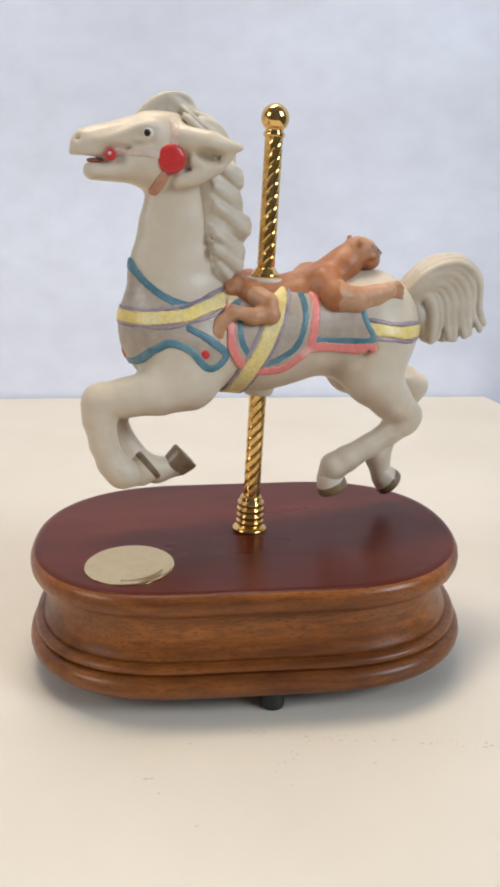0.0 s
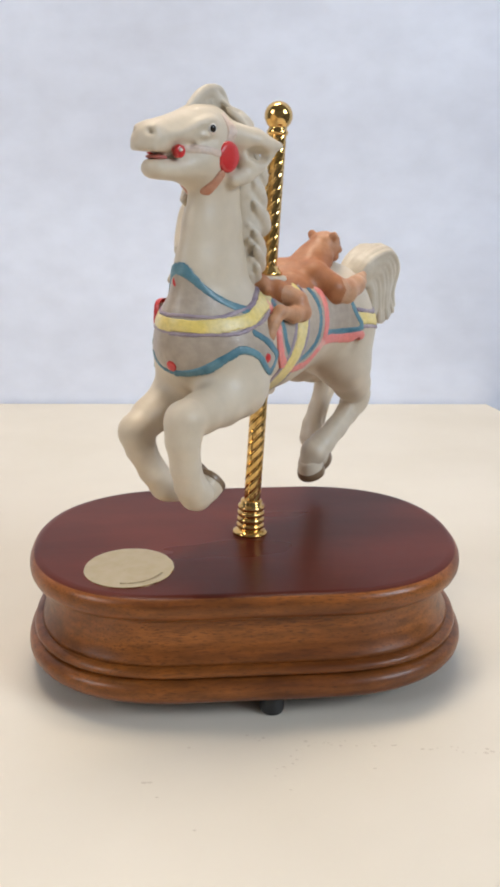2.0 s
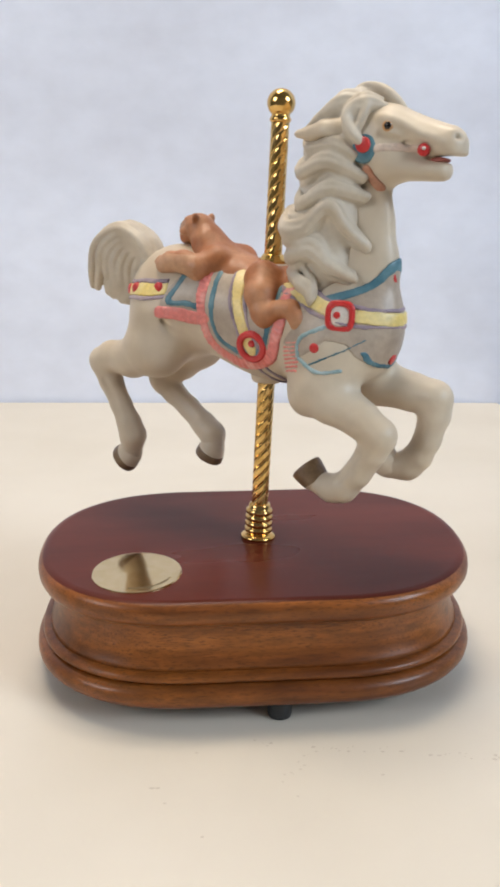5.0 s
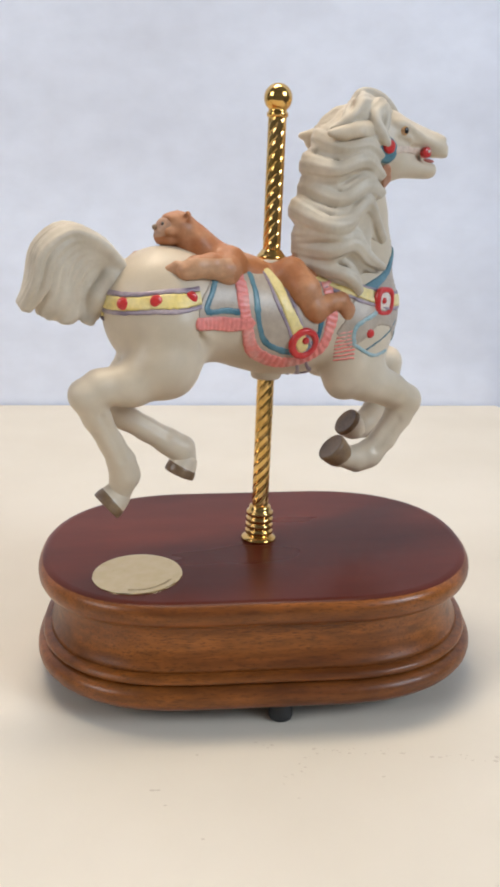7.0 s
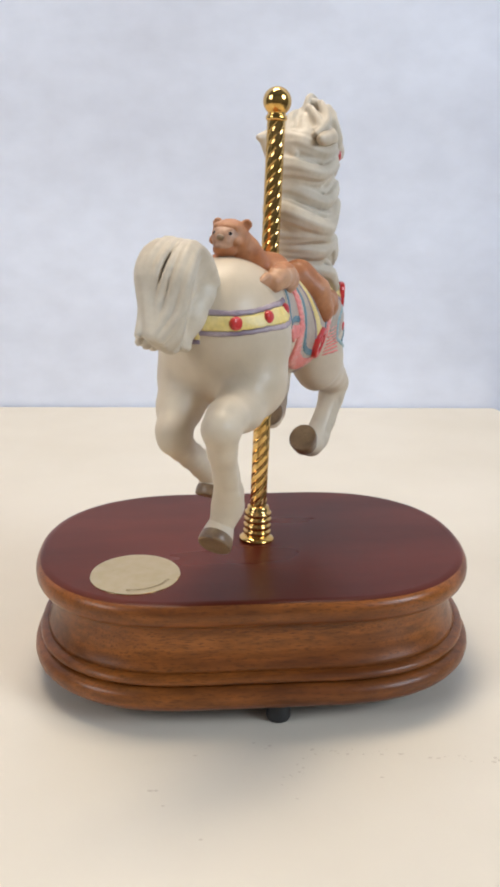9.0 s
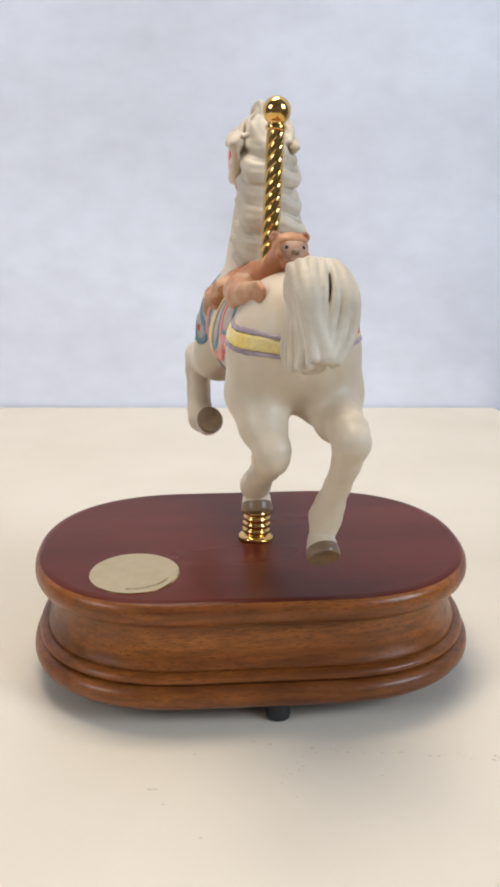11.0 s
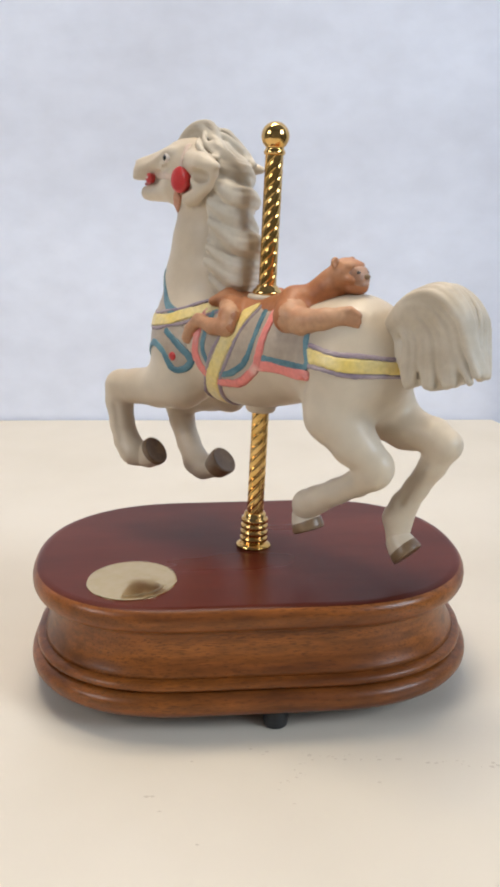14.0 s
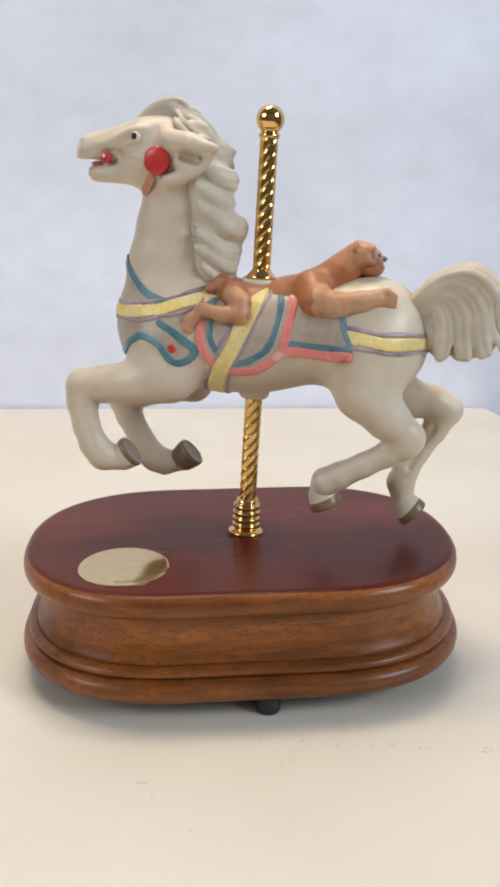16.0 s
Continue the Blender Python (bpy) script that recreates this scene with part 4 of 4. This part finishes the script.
    laid_on("blanket", lambda x, z: inside(rear, x, z), -1, M_TAUPE, 0.5, "taupe painted saddle blanket")
    laid_on("blanket_trim", lambda x, z: along([(-26.5, 95), (-31.5, 84.6), (-24, 83.8), (-16, 83.6)], x, z) - 1.1, -1, M_TEAL, 0.85, "teal painted trim")
    laid_on("blanket_edge", lambda x, z: along([(-34, 80.2), (-25, 79.6), (-16, 79.4)], x, z) - 2.4, -1, M_PINK, 1.1, "salmon painted ribbed fringe", ridges=lambda x, z: 3.7 * x + 0 * z)
    flap = [(15, 98), (-18, 98), (-17.5, 84), (-14, 71), (-6, 66), (6, 65), (13, 70), (16, 80), (16, 94)]
    laid_on("saddle_flap", lambda x, z: inside(flap, x, z), -1, M_TAUPE, 0.7, "taupe painted saddle flap")
    laid_on("flap_trim", lambda x, z: along([(-13.5, 97), (-13, 86), (-10.5, 75), (-4.5, 70.2), (4, 69.6), (9.5, 73), (12, 80), (12.2, 92)], x, z) - 1.2, -1, M_TEAL, 1.0, "teal painted trim")
    laid_on("flap_edge", lambda x, z: along([(-18.5, 97), (-17.6, 86), (-14.8, 73.5), (-7.5, 66.6), (4, 65.4), (11.6, 69), (15.4, 78), (16, 92)], x, z) - 2.1, -1, M_PINK, 1.15, "salmon painted fringe", ridges=lambda x, z: 56 * np.arctan2(z - 86, x + 1))
    for i in range(8):
        z = 65.8 + 1.45 * i
        laid_on("tassel", lambda x, zz: along([(18.5, z - 0.4), (25.0, z + 0.8)], x, zz) - 0.42, -1, M_PINK, 0.7, "salmon painted tassel line")
    laid_on("girth_end", lambda x, z: np.abs(along([(6, 66), (9, 62), (12, 60)], x, z) - 1.8) - 0.6, -1, M_PURPLE, 0.9, "mauve painted strap end")


harness()


def ring_on(name, at, out, rx, ry, w, mat, label, square=False, up=(0, 0, 1)):
    """A raised buckle frame on the skin."""
    z = Vector(out).normalized()
    x = Vector(up).cross(z).normalized()
    y = z.cross(x)
    pts = []
    for k, h in ((-1, -0.8), (-1, 0.6), (-0.5, 1.1), (0.5, 1.1), (1, 0.6), (1, -0.8)):
        row = []
        for j in range(40):
            a = 2 * math.pi * j / 40
            p = 3.2 if square else 2.0
            c, s = math.cos(a), math.sin(a)
            q = (abs(c) ** p + abs(s) ** p) ** (-1 / p)
            row.append((Vector(at) + x * c * q * (rx + k * w) + y * s * q * (ry + k * w) + z * h) * MM)
        pts.append(row)
    return part(name, smooth(grid_mesh(name, pts, True)), mat, horse, label)


def tack():
    y = skin_y(5.3, 72.2, -1)
    ring_on("girth_buckle", (5.3, y - 0.9, 72.2), (0.1, -1, -0.25), 4.6, 4.6, 1.15, M_RED, "round red painted girth buckle")
    button("buckle_pin", (5.6, y - 1.2, 73.4), 1.3, M_RED, "small red buckle pin", 1.0, (0.1, -1, -0.25))
    y = skin_y(37.5, 86.2, -1)
    ring_on("breast_buckle", (38.0, y - 0.4, 86.2), (0.36, -0.93, 0.0), 3.9, 4.2, 0.95, M_RED, "square red painted breast buckle", True)
    button("buckle_plate", (38.0, y - 0.2, 86.2), 3.6, M_WHITE, "pale buckle centre", 0.9, (0.36, -0.93, 0.0))
    button("buckle_pin", (37.2, y - 1.1, 86.6), 1.2, M_RED, "small red buckle pin", 0.8, (0.36, -0.93, 0.0))
    # breast studs
    button("stud", (49.0, -0.5, 99.0), 2.0, M_RED, "red painted heart stud", 0.4, (1, 0, 0.12))
    button("stud", (50.2, -0.5, 72.0), 1.9, M_RED, "round red painted stud", 0.4, (1, 0, -0.4))
    # bridle
    button("cheek_rosette", (37.4, 7.6, 137.8), 4.75, M_RED, "large red painted cheek rosette", 1.4, (0.1, 1, 0.0))
    button("cheek_rosette", (38.4, -9.6, 138.4), 4.5, M_TEAL, "teal painted cheek rosette with a red centre", 1.2, (0.1, -1, 0.0))
    button("rosette_centre", (38.6, -10.8, 139.6), 2.5, M_RED, "red rosette centre", 1.0, (0.1, -1, 0.0))
    for s, at in ((1, (56.8, 4.4, 138.0)), (-1, (57.3, -6.4, 138.6))):
        button("bit_ring", at, 1.95, M_RED, "red painted bit rosette", 1.0, (0.2, s, 0.0))
        m = lathe("bit_centre", [(0.6, 0), (0.6, 1.25), (0.35, 1.4), (0.05, 1.45)], 16)
        m.transform(Matrix.Translation(Vector((at[0] + 0.3, at[1], at[2] + 0.4)) * MM) @ Vector((0.2, s, 0)).to_track_quat("Z", "Y").to_matrix().to_4x4())
        part("bit_centre", m, M_WHITE, horse, "pale centre of the bit rosette")
    c = Clay((30, -14, 122), (64, 12, 156), 0.5)
    head(trunk_neck(c))
    dx, dy, dz = (c.lo[k] + c.h * np.arange(c.n[k], dtype=np.float32) for k in range(3))

    def strap(name, flat, side, mat, label, thick=0.7):
        m = flat(dx[:, None], dz[None, :])
        d = np.maximum(np.maximum(c.f - thick, -(c.f + 1.0)), m[:, None, :])
        if side:
            d = np.maximum(d, -(side * (dy[None, :, None] + 1) + 0.5))
        q = Clay(c.lo, c.lo + (c.n - 1) * c.h, c.h)
        q.n, q.f = c.n, d.astype(np.float32)
        part(name, q.skin(name, 1), mat, horse, label)
    strap("throat_latch", lambda x, z: along([(39.4, 132), (40.8, 129.4), (42.2, 127.4)], x, z) - 1.7, 0, M_BROWN, "brown painted throat latch")
    for s in (1, -1):
        strap("cheek_strap", lambda x, z: along([(41.5, 138.4), (48, 139.2), (55, 138.8)], x, z) - 1.3, s, M_STRAP, "raised pale pink-brown cheek strap", 0.22)
    strap("brow_strap", lambda x, z: along([(37.0, 142), (36.2, 146), (36.6, 149.5)], x, z) - 1.5, 1, M_STRAP, "raised pale brow strap", 0.22)
    # eyes
    for s, at, ring in ((1, (45.2, 6.3, 145.4), M_WHITE), (-1, (45.6, -8.1, 145.4), M_AMBER)):
        for name, r, out, mat in (("eye", 2.1, 0.0, ring), ("pupil", 1.6, 0.82, M_BLACK)):
            m = lathe(name, [(r * math.cos(a), r * math.sin(a)) for a in (radians(-85 + 17 * i) for i in range(11))], 24)
            m.transform(Matrix.Translation(Vector((at[0] + 0.2 * out, at[1] + s * out * 0.75, at[2])) * MM))
            part(name, m, mat, horse, "painted eye" if name == "eye" else "black pupil")
    # mouth
    m = Clay((50, -10, 130), (72, 8, 144), 0.4)
    m.egg((60.6, -1, 135.9), (3.4, 3.4, 0.9), 0)
    part("mouth", m.skin("mouth", 1), material("mouth_red", (0.40, 0.10, 0.08), 0.4, second=(0.5, 0.16, 0.12), scale=300), horse, "red painted open mouth")


def trunk_neck(c):
    return c.limb([(31.5, 0, 116, 12.5), (32, 0, 130, 10.5), (33, 0, 139, 10)], 7, flat=0.62, inner=3)


tack()

# ---------------------------------------------------------------- what moves
TURN = [(0, 0.0, -3.13), (0.5, 7.1, -3.13), (1, 15.4, -2.75), (1.5, 25.4, -2.36), (2, 36.9, -1.36), (2.5, 49.8, 0.11), (3, 63.7, 1.23), (3.5, 77.3, 1.5),
        (6, 161.1, 5.18), (6.5, 174.5, 5.6), (7, 187.4, 5.95), (7.5, 199.1, 5.95), (8, 210.1, 5.8), (8.5, 220.9, 5.5), (9, 232.4, 4.8),
        (11.5, 271.4, 0.15), (12, 278.2, -0.73), (12.5, 284.6, -1.83), (13, 290.8, -2.94), (13.5, 297.1, -3.44), (14, 303.0, -3.83),
        (14.5, 309.1, -4.02), (15, 315.5, -4.02), (15.5, 323.0, -3.94), (16, 331.8, -3.94)]


def tilt(ax, ay):
    z = Vector((ax, ay, 1)).normalized()
    x = (Vector((1, 0, 0)) - z * z.x).normalized()
    return Matrix((x, z.cross(x), z)).transposed().to_4x4()


def motions():
    """The pole and the horse turn with the works and rise and sink on it."""
    rows = []
    for i, (t, a, h) in enumerate(TURN):
        rows.append((t, a, h))
        if i + 1 < len(TURN) and TURN[i + 1][0] - t > 1:
            t1, a1, h1 = TURN[i + 1]
            span = t1 - t
            va, vb = (a - TURN[i - 1][1]) / 0.5 * span, (TURN[i + 2][1] - a1) / 0.5 * span
            ha, hb = (h - TURN[i - 2][2]) / 1.0 * span, (TURN[i + 3][2] - h1) / 1.0 * span
            for k in (1, 2, 3, 4):
                u = k / 5
                c = (2 * u ** 3 - 3 * u ** 2 + 1, u ** 3 - 2 * u ** 2 + u, 3 * u ** 2 - 2 * u ** 3, u ** 3 - u ** 2)
                rows.append((t + u * span, c[0] * a + c[1] * va + c[2] * a1 + c[3] * vb, c[0] * h + c[1] * ha + c[2] * h1 + c[3] * hb))
    keyed = []
    for t, a, h in rows:
        m = Matrix.Translation((0, 0, TOP * MM)) @ tilt(0.0511, 0.0135) @ pose(0, 0, 0, 0, 0, a) @ pose(0, 0, h * MM) @ tilt(0.0105, -0.0057)
        keyed.append((t, m @ pose(0, 0, 0, 0, 0, 180 + 16.81)))
    walk(horse, keyed)
    walk(pole, keyed)


motions()
